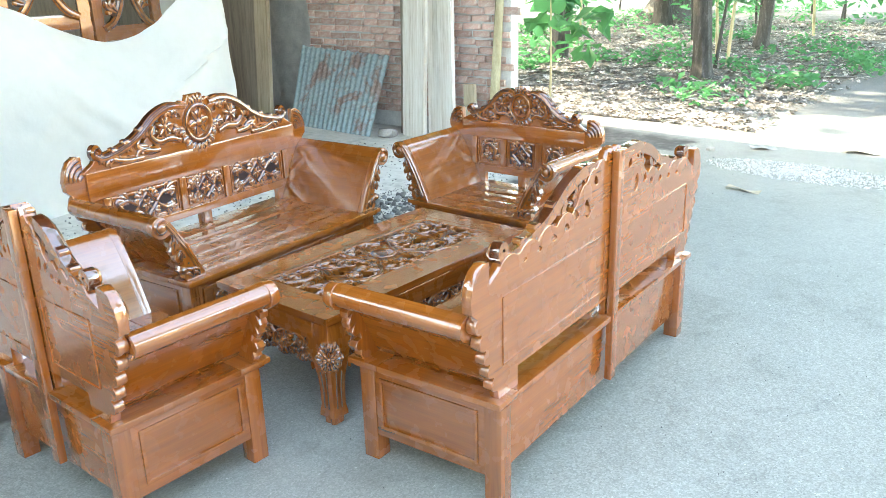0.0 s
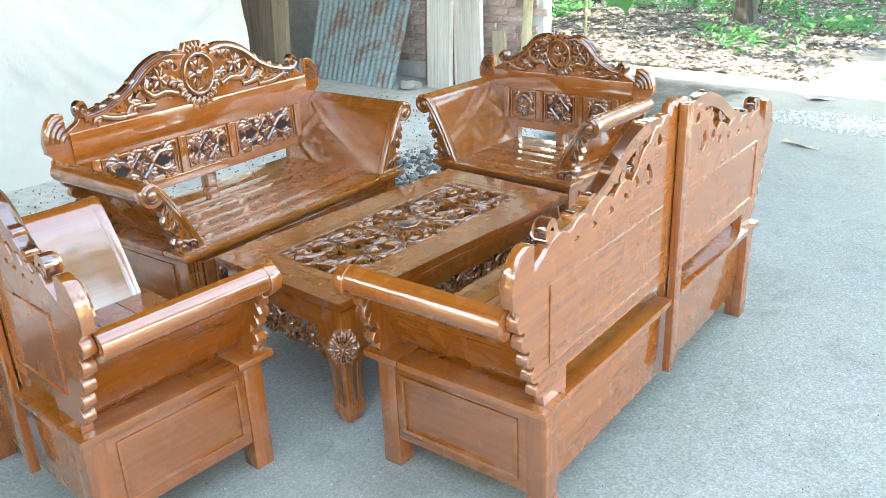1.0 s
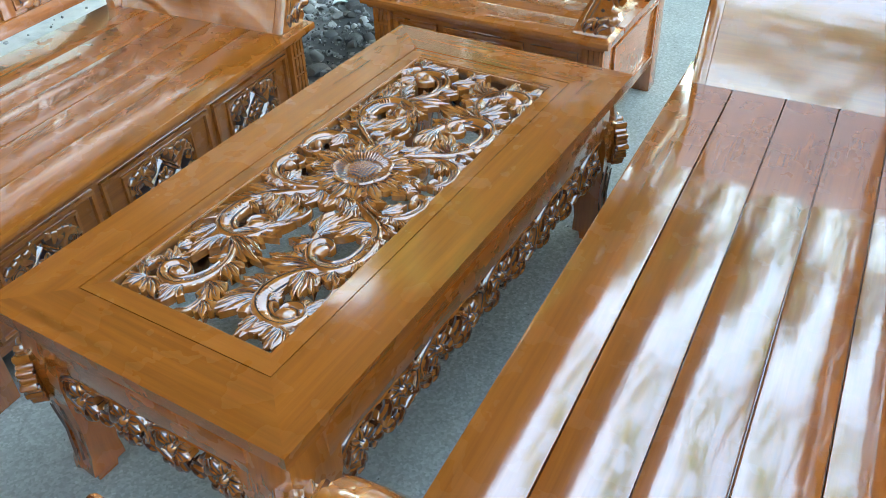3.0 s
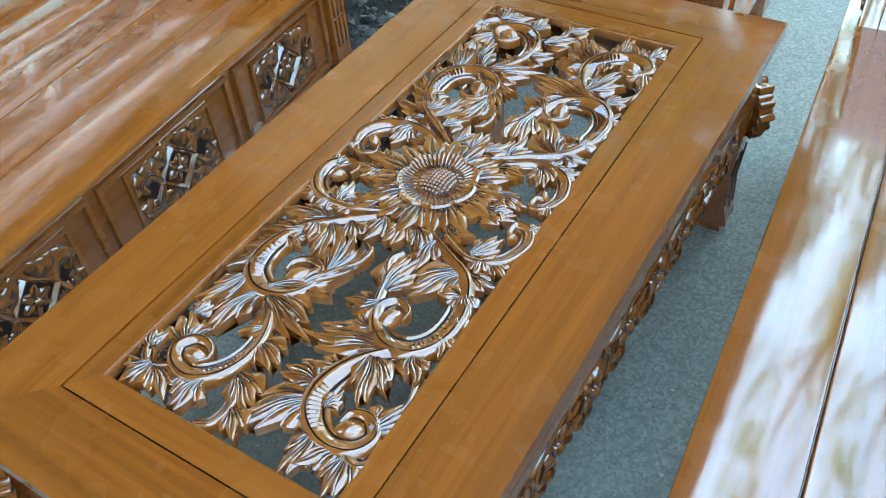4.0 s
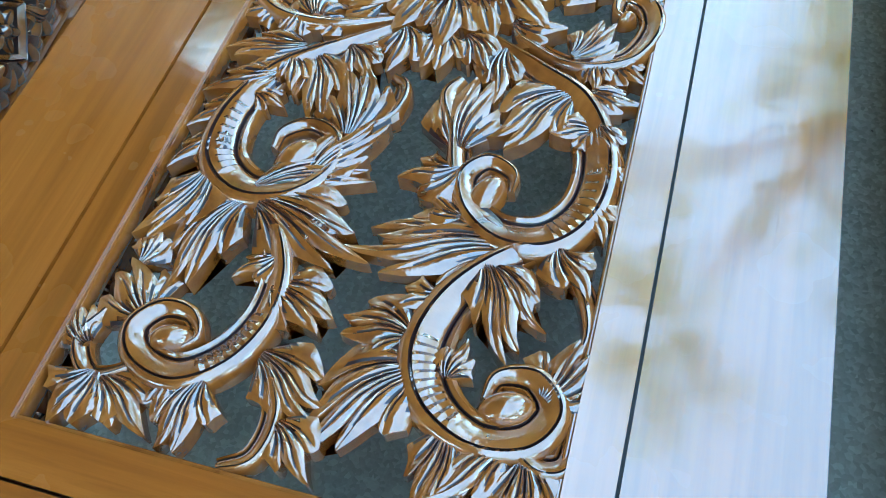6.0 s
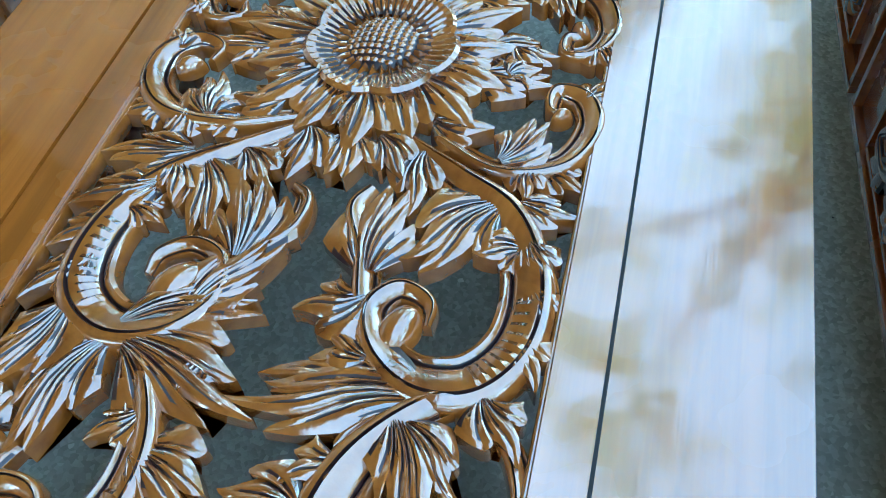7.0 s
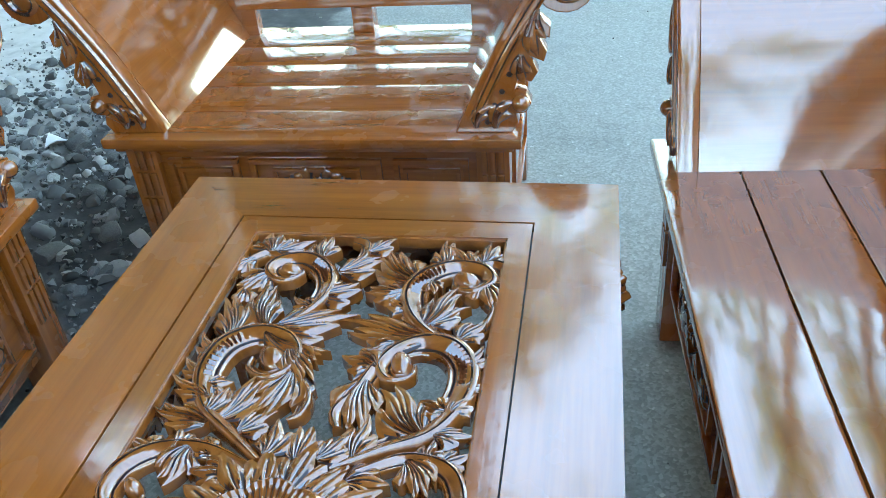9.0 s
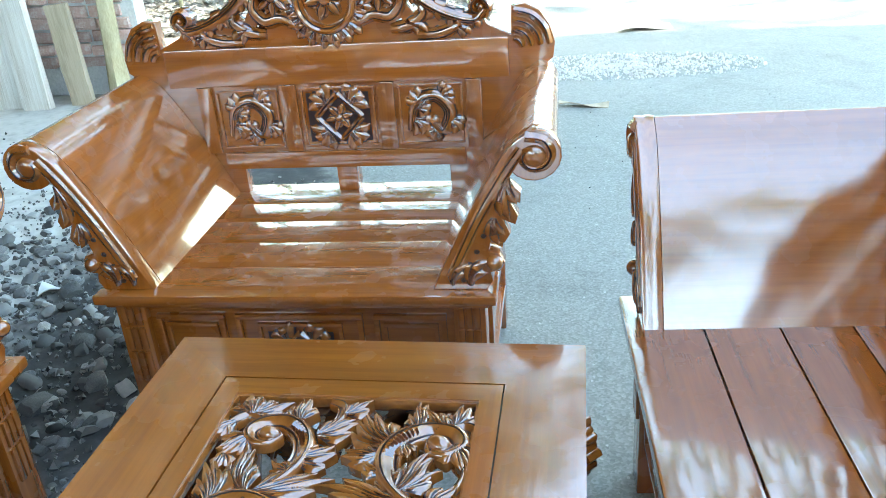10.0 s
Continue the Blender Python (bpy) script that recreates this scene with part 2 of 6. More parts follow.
    road = blend(nt, grey(nt, crack.outputs["Distance"], 0.0, 0.008, 0.16, 0.0), road, (0.07, 0.072, 0.07))
    road = blend(nt, grey(nt, noise_of(nt, v, 3.3, 4.0), 0.56, 0.68, 0.0, 0.22), road, (0.11, 0.116, 0.106))
    nt.links.new(blend(nt, soil.outputs[0], road, dirt), b.inputs["Base Color"])
    h = blend(nt, 0.6, fine, blend(nt, 0.35, grit, voro.outputs["Distance"]))
    bump(nt, b, h, 0.3, 0.006)
    return m


GROUND = ground_material()


# ---- building blocks ----
def mesh_of(bm, name, mats, smooth=True):
    me = bpy.data.meshes.new(name)
    bm.normal_update()
    bm.to_mesh(me)
    bm.free()
    for m in mats if isinstance(mats, (list, tuple)) else (mats,):
        me.materials.append(m)
    if smooth:
        me.shade_smooth()
        me.set_sharp_from_angle(angle=radians(38))
    return me


FINE = {"front_carving", "bracket_carving", "crest_carving", "panel_carving", "apron_carving", "knee_carving", "bead", "ear_carving", "flute"}


def part(name, bm, mats, parent, label=""):
    me = bm if isinstance(bm, bpy.types.Mesh) else mesh_of(bm, name, mats)
    ob = new(name, me)
    ob.parent = parent
    if name in FINE:
        tagged(ob, kind="stuff")
    return tagged(ob, label)


def thing(name, m, label, category, group="", kind=""):
    ob = new(name)
    ob.matrix_basis = m
    ob.empty_display_size = 0.1
    return tagged(ob, label, category, group, kind)


def box(x0, x1, y0, y1, z0, z1, bevel=0.004, bm=None):
    bm = bm or bmesh.new()
    vs = [bm.verts.new((x, y, z)) for x in (x0, x1) for y in (y0, y1) for z in (z0, z1)]
    fs = [bm.faces.new([vs[i] for i in f]) for f in ((0, 1, 3, 2), (4, 6, 7, 5), (0, 4, 5, 1), (2, 3, 7, 6), (0, 2, 6, 4), (1, 5, 7, 3))]
    if bevel:
        es = list({e for f in fs for e in f.edges})
        bmesh.ops.bevel(bm, geom=es, offset=bevel, segments=2, affect="EDGES", profile=0.6)
    return bm


UPRIGHT = Matrix(((1, 0, 0, 0), (0, 0, -1, 0), (0, 1, 0, 0), (0, 0, 0, 1)))


def board(name, outlines, thick, m, mats, bevel=0.003):
    """A board sawn to an outline, with holes, its edges eased; m carries its own xy plane into place."""
    cu = bpy.data.curves.new(name, "CURVE")
    cu.dimensions, cu.fill_mode = "2D", "BOTH"
    cu.extrude, cu.bevel_depth, cu.bevel_resolution, cu.offset = thick / 2 - bevel, bevel, 1, -bevel
    for pts in outlines:
        sp = cu.splines.new("POLY")
        sp.points.add(len(pts) - 1)
        for p, (x, y) in zip(sp.points, pts):
            p.co = (x, y, 0, 1)
        sp.use_cyclic_u = True
    ob = bpy.data.objects.new(name, cu)
    me = bpy.data.meshes.new_from_object(ob)
    bpy.data.objects.remove(ob)
    bpy.data.curves.remove(cu)
    me.name = name
    me.transform(m)
    me.materials.clear()
    for mm in mats if isinstance(mats, (list, tuple)) else (mats,):
        me.materials.append(mm)
    me.shade_smooth()
    me.set_sharp_from_angle(angle=radians(35))
    return me


def spline(pts, n):
    """n + 1 points of a smooth curve through pts."""
    p = [Vector(q) for q in pts]
    p = [p[0] * 2 - p[1]] + p + [p[-1] * 2 - p[-2]]
    out = []
    for i in range(n + 1):
        u = i / n * (len(pts) - 1)
        k = min(int(u), len(pts) - 2)
        u -= k
        a, b, c, d = p[k:k + 4]
        out.append(0.5 * ((2 * b) + (c - a) * u + (2 * a - 5 * b + 4 * c - d) * u * u + (3 * b - a - 3 * c + d) * u ** 3))
    return out


def ribbon(bm, pts, widths, m, high=0.012, thick=0.02, grooves=2, n=20, lobes=0, bite=0.35, sides=(1, 1), lift=0.0, cut=0.003, glaze=(0.08, 0.85), singe=0.0):
    """A carved scroll or leaf along a line in the xy plane of m: rounded, with chiselled veins, lobed edges and a sawn body below."""
    line = spline(pts, n)
    cell = (0.0, 0.41, 0.5, 0.59)
    if grooves < 0:  # a smooth body with one vein along its edge
        vs, low = [-1, -0.88, -0.78, -0.68, -0.55, -0.45, -0.35, -0.22, -0.13, -0.04, 0.2, 0.5, 0.72, 0.8, 0.88, 1], {2, 5, 8, 13}
        if grooves == -2:
            vs, low = [-v for v in vs[::-1]], {13, 10, 7, 2}
    elif grooves:
        vs = [-1 + 2 * (g + c) / grooves for g in range(grooves) for c in cell] + [1.0]
        low = {j for j in range(len(vs)) if j % 4 == 2}
    else:  # a plain flute, its edges coloured dark for the crease shade between neighbours
        vs, low = [-1, -0.72, -0.36, 0, 0.36, 0.72, 1], set()
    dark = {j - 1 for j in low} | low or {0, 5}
    wl = spline([(w, 0) for w in widths], n)
    rows = []
    for i, c in enumerate(line):
        t = (line[min(i + 1, n)] - line[max(i - 1, 0)]).normalized()
        nrm = Vector((-t.y, t.x))
        u = i / n
        w = max(wl[i].x, 0.0012)
        saw = (u * lobes) % 1.0 if lobes else 0.0
        k = 1 - bite * (saw ** 1.6) if lobes else 1.0
        row = []
        for j, v in enumerate(vs):
            side = sides[0] if v < 0 else sides[1]
            kk = 1 - (1 - k) * side * abs(v)
            q = c + nrm * (v * w * kk) + t * (abs(v) * w * 0.25 * side if lobes else 0)
            dome = high * (1 - 0.85 * v * v) * min(1.0, 0.45 + w / 0.014)
            z = dome - (cut if j in low else 0.0) + lift * math.sin(math.pi * min(u * 1.15, 1.0))
            row.append(bm.verts.new(m @ Vector((q.x, q.y, z))))
        lo = [bm.verts.new(m @ Vector((*(c + nrm * (s * w * (1 - (1 - k) * (sides[0] if s < 0 else sides[1])))).to_tuple(), -thick))) for s in (-0.96, 0.96)]
        rows.append((row, lo))
    for i, ((ra, la), (rb, lb)) in enumerate(zip(rows, rows[1:])):
        for j in range(len(vs) - 1):
            f = bm.faces.new((ra[j], ra[j + 1], rb[j + 1], rb[j]))
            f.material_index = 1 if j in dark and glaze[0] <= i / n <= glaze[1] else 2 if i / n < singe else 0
        # sawn sides coloured darker to stand for shade in the crevices
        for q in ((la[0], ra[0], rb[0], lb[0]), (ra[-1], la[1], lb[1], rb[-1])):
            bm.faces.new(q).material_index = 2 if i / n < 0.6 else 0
        bm.faces.new((la[1], la[0], lb[0], lb[1]))
    for (r, lo), flip in ((rows[0], 1), (rows[-1], 0)):
        f = [lo[0], lo[1]] + r[::-1]
        bm.faces.new(f if flip else f[::-1])


def leaf(bm, root, tip, w, m, bend=0.18, lobes=4, grooves=3, high=0.011, thick=0.02, lift=0.004, n=16):
    """An acanthus leaf: flutes that part from one root and flare into pointed tips."""
    a, b = Vector(root), Vector(tip)
    d = b - a
    side = Vector((-d.y, d.x)).normalized()
    s = Vector((-d.y, d.x)) * bend
    k = 3 if lobes < 4 else 4 if lobes < 5 else 6
    fw = w * 0.64 / k + 0.0012
    for i in sorted(range(k), key=lambda q: -abs(q - (k - 1) / 2)):
        f = (2 * i / (k - 1) - 1)
        reach = 1.0 - 0.34 * abs(f) ** 1.5 - (0.07 if i % 2 else 0.0)
        hook = side * f * w * 0.10 - d * 0.05 * abs(f)
        p = [a + side * f * w * 0.06, a + d * 0.33 * reach + s * 0.75 + side * f * w * 0.20, a + d * 0.70 * reach + s * 0.85 + side * f * w * 0.40, a + d * reach + s * (1 - reach) + side * f * w * 0.54 + hook]
        up = m @ Matrix.Translation((0, 0, 0.0016 * (1 - abs(f)) + (0.0007 if i % 2 else 0.0)))
        ribbon(bm, p, (fw * 0.55, fw * 0.95, fw * 1.25, fw * 1.3, fw * 0.16), up, high * 0.72, thick, 1 if i % 3 == 1 and lobes > 4 else 0, 9, lift=lift * (1 - 0.5 * abs(f)), cut=min(0.0034, fw * 0.5), glaze=(0.0, 0.72), singe=0.5 if i % 2 else 0.18)


def dome(bm, c, r, h, m, mat=0, seg=12, rings=4, squash=1.0):
    top = bm.verts.new(m @ Vector((c[0], c[1], h)))
    prev = None
    for k in range(1, rings + 1):
        a = k / rings * math.pi / 2
        ring = [bm.verts.new(m @ Vector((c[0] + r * math.sin(a) * math.cos(2 * math.pi * i / seg), c[1] + squash * r * math.sin(a) * math.sin(2 * math.pi * i / seg), h * math.cos(a)))) for i in range(seg)]
        for i in range(seg):
            f = bm.faces.new((ring[i], ring[(i + 1) % seg], top)) if prev is None else bm.faces.new((ring[i], ring[(i + 1) % seg], prev[(i + 1) % seg], prev[i]))
            f.material_index = mat
        prev = ring


def flower(bm, c, r, m, petals=8, high=0.012, thick=0.012, eye=True):
    """A carved rosette: petals round a raised eye."""
    c = Vector(c)
    for k in range(petals):
        a = 2 * math.pi * k / petals + 0.2
        d = Vector((math.cos(a), math.sin(a)))
        w = r * math.pi / petals * 1.15
        ribbon(bm, [c + d * r * 0.25, c + d * r * 0.6, c + d * r], (w * 0.35, w * 0.62, w * 0.55, w * 0.2), m, high, thick, 2, 7, 0, cut=r * 0.05)
    if eye:
        dome(bm, c, r * 0.36, high + r * 0.2, m)
        for k in range(7):
            a = 2 * math.pi * k / 7
            dome(bm, c + Vector((math.cos(a), math.sin(a))) * r * 0.3, r * 0.09, high + r * 0.12, m, 1, 6, 2)


def curl(bm, c, r, start, m, turns=1.25, w=0.012, way=1, high=0.012, thick=0.02, grooves=1, n=26):
    """A spiral volute that winds in on c."""
    pts = []
    for i in range(9):
        u = i / 8
        a = start + way * 2 * math.pi * turns * u
        rr = r * (1 - 0.78 * u)
        pts.append((c[0] + rr * math.cos(a), c[1] + rr * math.sin(a)))
    ribbon(bm, pts, (w, w * 0.95, w * 0.8, w * 0.55), m, high, thick, grooves, n)
    dome(bm, pts[-1], w * 0.75, high * 1.25, m)


# ---- the place: ground, shed, wall ----
def ground():
    bm = bmesh.new()
    xs = [-400, -60, -20, -9, -6, -4, -2, 0, 2, 4, 6, 9, 20, 60, 400]
    ys = [-400, -60, -20, -8, -4, -2, 0, 2, 4, 6, 8, 12, 20, 60, 400]
    g = [[bm.verts.new((x, y, 0)) for y in ys] for x in xs]
    for i in range(len(xs) - 1):
        for j in range(len(ys) - 1):
            bm.faces.new((g[i][j], g[i + 1][j], g[i + 1][j + 1], g[i][j + 1]))
    tagged(new("ground", mesh_of(bm, "ground", GROUND)), "worn grey asphalt giving way to dusty soil", "ground", kind="structure")


ground()

WALL_Y = 4.0
SHED = (-9.0, -0.32, -9.0, 5.25)


def shed_walls():
    """The gable wall of brick, the far walls, the roof that shades the yard, and two added screens."""
    bm = box(-5.7, -2.14, WALL_Y + 0.012, WALL_Y + 0.13, 0.0, 3.4, 0.0)
    north = tagged(new("wall_north", mesh_of(bm, "wall_north", MORTAR)), "rough grey mortar wall carrying bare red bricks", "wall", kind="structure")
    bm = box(-9.0, -5.7, WALL_Y + 0.02, WALL_Y + 0.12, 0.0, 3.4, 0.0)
    tagged(new("wall_boards", mesh_of(bm, "wall_boards", OLD_TIMBER)), "dark weathered board wall behind the stored frames", "wall", kind="structure")
    bm = box(-9.2, -9.0, -9.0, WALL_Y + 0.13, 0.0, 3.6, 0.0)
    tagged(new("wall_west", mesh_of(bm, "wall_west", OLD_TIMBER)), "dark weathered board rear wall of the shed", "wall", kind="structure")
    bm = box(-9.0, -4.2, -9.2, -9.0, 0.0, 3.4, 0.0)
    tagged(new("wall_south", mesh_of(bm, "wall_south", MORTAR)), "plain rough cement end wall of the shed", "wall", kind="structure")
    # two screens out of view, added to cut light from the horizon
    bm = box(13.0, 13.2, -15.0, 9.0, 0.0, 4.2, 0.0)
    tagged(new("wall_east", mesh_of(bm, "wall_east", OLD_TIMBER)), "unseen dark board screen added east to block low light", "wall", kind="structure")
    bm = box(-9.0, 13.0, -15.2, -15.0, 0.0, 4.2, 0.0)
    tagged(new("wall_yard", mesh_of(bm, "wall_yard", OLD_TIMBER)), "unseen dark board screen added south to block low light", "wall", kind="structure")
    # the roof is out of view; its height and eave are set to shade the yard
    bm = bmesh.new()
    x0, x1, y0, y1 = SHED
    prof = [(x1, 4.2), (-5.0, 7.2), (-10.0, 3.2), (-10.0, 3.08), (-5.0, 7.06), (x1, 4.08)]
    a, b = ([bm.verts.new((x, y, z)) for x, z in prof] for y in (y0, y1))
    for i in range(6):
        j = (i + 1) % 6
        bm.faces.new((a[i], a[j], b[j], b[i]))
    bm.faces.new(a), bm.faces.new(b[::-1])
    bmesh.ops.recalc_face_normals(bm, faces=bm.faces[:])
    tagged(new("roof", mesh_of(bm, "roof", ROOF, False)), "unseen dark shed roof, sized to shade the yard", "roof", kind="structure")
    bm = bmesh.new()
    pr = [(-9.0, 3.4), (-2.14, 3.4), (-5.0, 6.3)]
    a, b = ([bm.verts.new((x, y, z)) for x, z in pr] for y in (WALL_Y + 0.02, WALL_Y + 0.13))
    for i in range(3):
        bm.faces.new((a[i], a[(i + 1) % 3], b[(i + 1) % 3], b[i]))
    bm.faces.new(a), bm.faces.new(b[::-1])
    tagged(new("wall_gable", mesh_of(bm, "wall_gable", MORTAR, False)), "rough mortar gable under the shed roof", "wall", kind="structure")
    return north


WALL_NORTH = shed_walls()


# ---- the carved benches ----
SEAT = 0.40


def arm_path(e):
    """The inner face of an arm, from the seat up to where it rolls over."""
    return spline([(e - 0.125, SEAT), (e - 0.085, 0.49), (e - 0.045, 0.575), (e + 0.0, 0.655), (e + 0.035, 0.708), (e + 0.075, 0.738)], 14)


def mirrored(bm):
    bmesh.ops.scale(bm, vec=(-1, 1, 1), verts=bm.verts[:])
    bmesh.ops.reverse_faces(bm, faces=bm.faces[:])
    return bm


def lowered(bm, k=0.945):
    """Brings the tops of the arms down a little."""
    for v in bm.verts if isinstance(bm, bmesh.types.BMesh) else bm.vertices:
        v.co.z = SEAT + (v.co.z - SEAT) * k
    return bm


def arm_mesh(e, depth):
    bm = bmesh.new()
    p = arm_path(e)
    prof = [(q.x, q.y) for q in p]
    c, r = (e + 0.075, 0.693), 0.045
    for k in range(1, 13):
        a = radians(90 - k * 21)
        prof.append((c[0] + r * math.cos(a), c[1] + r * math.sin(a)))
    under = []
    for i in range(len(p) - 4, -1, -1):
        t = (p[min(i + 1, len(p) - 1)] - p[max(i - 1, 0)]).normalized()
        under.append((p[i].x + t.y * 0.026, p[i].y - t.x * 0.026))
    under[-1] = (under[-1][0], SEAT)
    prof += under
    y0, y1 = 0.065, depth - 0.002
    a, b = ([bm.verts.new((x, y, z)) for x, z in prof] for y in (y0, y1))
    k = len(prof)
    for i in range(k):
        j = (i + 1) % k
        bm.faces.new((a[i], a[j], b[j], b[i]))
    bm.faces.new(a[::-1]), bm.faces.new(b)
    bmesh.ops.recalc_face_normals(bm, faces=bm.faces[:])
    return bm


def bracket_outline(e):
    """The sawn front of an arm: a bud at the foot, a leaf and a scroll at the head."""
    p = arm_path(e)
    inner = [(q.x, q.y) for q in p]
    c, r = (e + 0.075, 0.688), 0.052
    head = [(c[0] + r * math.cos(radians(a)), c[1] + r * math.sin(radians(a))) for a in range(75, -150, -20)]
    outer = [(e + 0.028, 0.635), (e + 0.052, 0.612), (e + 0.05, 0.59), (e + 0.03, 0.598), (e + 0.046, 0.565), (e + 0.040, 0.545), (e + 0.018, 0.555), (e + 0.03, 0.525),
             (e + 0.018, 0.505), (e - 0.006, 0.512), (e - 0.012, 0.488), (e + 0.008, 0.482), (e + 0.018, 0.462), (e + 0.008, 0.442), (e - 0.01, 0.44), (e - 0.006, 0.42), (e - 0.018, SEAT)]
    return inner + head + outer


def bracket_carving(e):
    m = Matrix.Translation((0, 0.029, 0)) @ UPRIGHT
    bm = bmesh.new()
    p = arm_path(e)
    run = [(q.x + 0.022, q.y - 0.004) for q in p[1:-2:2]]
    ribbon(bm, run, (0.010, 0.011, 0.012, 0.010), m, 0.006, 0.004, 2, 18, 0)
    curl(bm, (e + 0.075, 0.688), 0.04, radians(110), m, 1.15, 0.010, -1, 0.009, 0.004)
    dome(bm, (e + 0.077, 0.686), 0.023, 0.012, m, 0, 18, 5)
    leaf(bm, (e + 0.028, 0.645), (e + 0.022, 0.548), 0.036, m, -0.1, 4, 3, 0.008, 0.004, 0.002)
    leaf(bm, (e + 0.0, 0.56), (e + 0.008, 0.50), 0.026, m, -0.1, 3, 2, 0.008, 0.004, 0.002)
    dome(bm, (e - 0.002, 0.462), 0.017, 0.016, m)
    leaf(bm, (e - 0.05, 0.412), (e - 0.012, 0.47), 0.03, m, 0.2, 3, 2, 0.008, 0.004, 0.002)
    leaf(bm, (e - 0.085, 0.412), (e - 0.05, 0.462), 0.02, m, 0.2, 3, 2, 0.007, 0.004, 0.002)
    for k in range(1, 8):
        q = p[k]
        dome(bm, (q.x + 0.047, q.y - 0.006 - 0.004 * (k % 2)), 0.006, 0.004, m, 1, 6, 2)
    return bm


def crest_top(x, cw):
    u = min(abs(x) / cw, 1.0)
    if u < 0.09:
        return 0.978 + 0.012 * abs(math.sin(u * 70.0))
    if u < 0.40:
        return 0.838 + 0.122 * math.cos((u - 0.09) / 0.31 * math.pi / 2) ** 0.8 + 0.014 * abs(math.sin((u - 0.09) * 34.0))
    v = (u - 0.40) / 0.60
    return 0.795 + 0.042 * (1 - v) + 0.028 * abs(math.sin(v * 12.5)) ** 0.6


def drop(cx, cz, w, h, lean=0.0):
    """A small pierced hole."""
    out = []
    for k in range(10):
        a = 2 * math.pi * k / 10
        x, z = w * math.cos(a) * (1 - 0.4 * math.sin(a)), h * math.sin(a)
        out.append((cx + x + lean * z, cz + z))
    return out


def stretched(me, k):
    """Lengthens a back upwards, above the arms."""
    for v in me.verts if isinstance(me, bmesh.types.BMesh) else me.vertices:
        if v.co.z > 0.6:
            v.co.z = 0.6 + (v.co.z - 0.6) * k
    return me


def back_board(e, cw, y):
    """The whole back, sawn from boards: scalloped wings, ears, crest line and pierced holes, with a gap above the seat."""
    n = 88
    xs = [cw - 2 * cw * i / n for i in range(n + 1)]
    top = [(x, crest_top(x, cw)) for x in xs]
    ear = [(e + 0.012, 0.775), (e + 0.014, 0.838), (e + 0.045, 0.842), (e + 0.078, 0.826), (e + 0.10, 0.795), (e + 0.112, 0.755), (e + 0.108, 0.72)]
    wing = []
    for k in range(5):
        cx, cz = e + 0.066 - 0.0215 * k, 0.676 - 0.054 * k
        wing += [(cx + 0.026 * math.cos(radians(a)), cz + 0.025 * math.sin(radians(a))) for a in (62, 38, 14, -10, -34, -58, -82, -104)]
    wing += [(e - 0.035, SEAT)]
    right_up = wing[::-1] + ear[::-1]
    pts = [(e - 0.15, 0.468), (e - 0.15, SEAT)] + right_up + top + [(-x, z) for x, z in ear + wing] + [(-e + 0.15, SEAT), (-e + 0.15, 0.468)]
    holes = []
    q = min(1.0, cw / 0.72)
    for s in (-1, 1):
        for u, z, w, h in ((0.265, 0.838, 0.021, 0.030), (0.185, 0.915, 0.015, 0.015), (0.37, 0.838, 0.016, 0.016), (0.455, 0.815, 0.016, 0.012), (0.57, 0.806, 0.019, 0.010), (0.69, 0.797, 0.015, 0.008), (0.81, 0.791, 0.014, 0.006)):
            holes.append(drop(s * u * cw, z, w * q, h * (0.4 + 0.6 * q), 0.3 * s))
    return board("backrest", [pts] + holes, 0.034, Matrix.Translation((0, y + 0.017, 0)) @ UPRIGHT, WX, 0.0015)


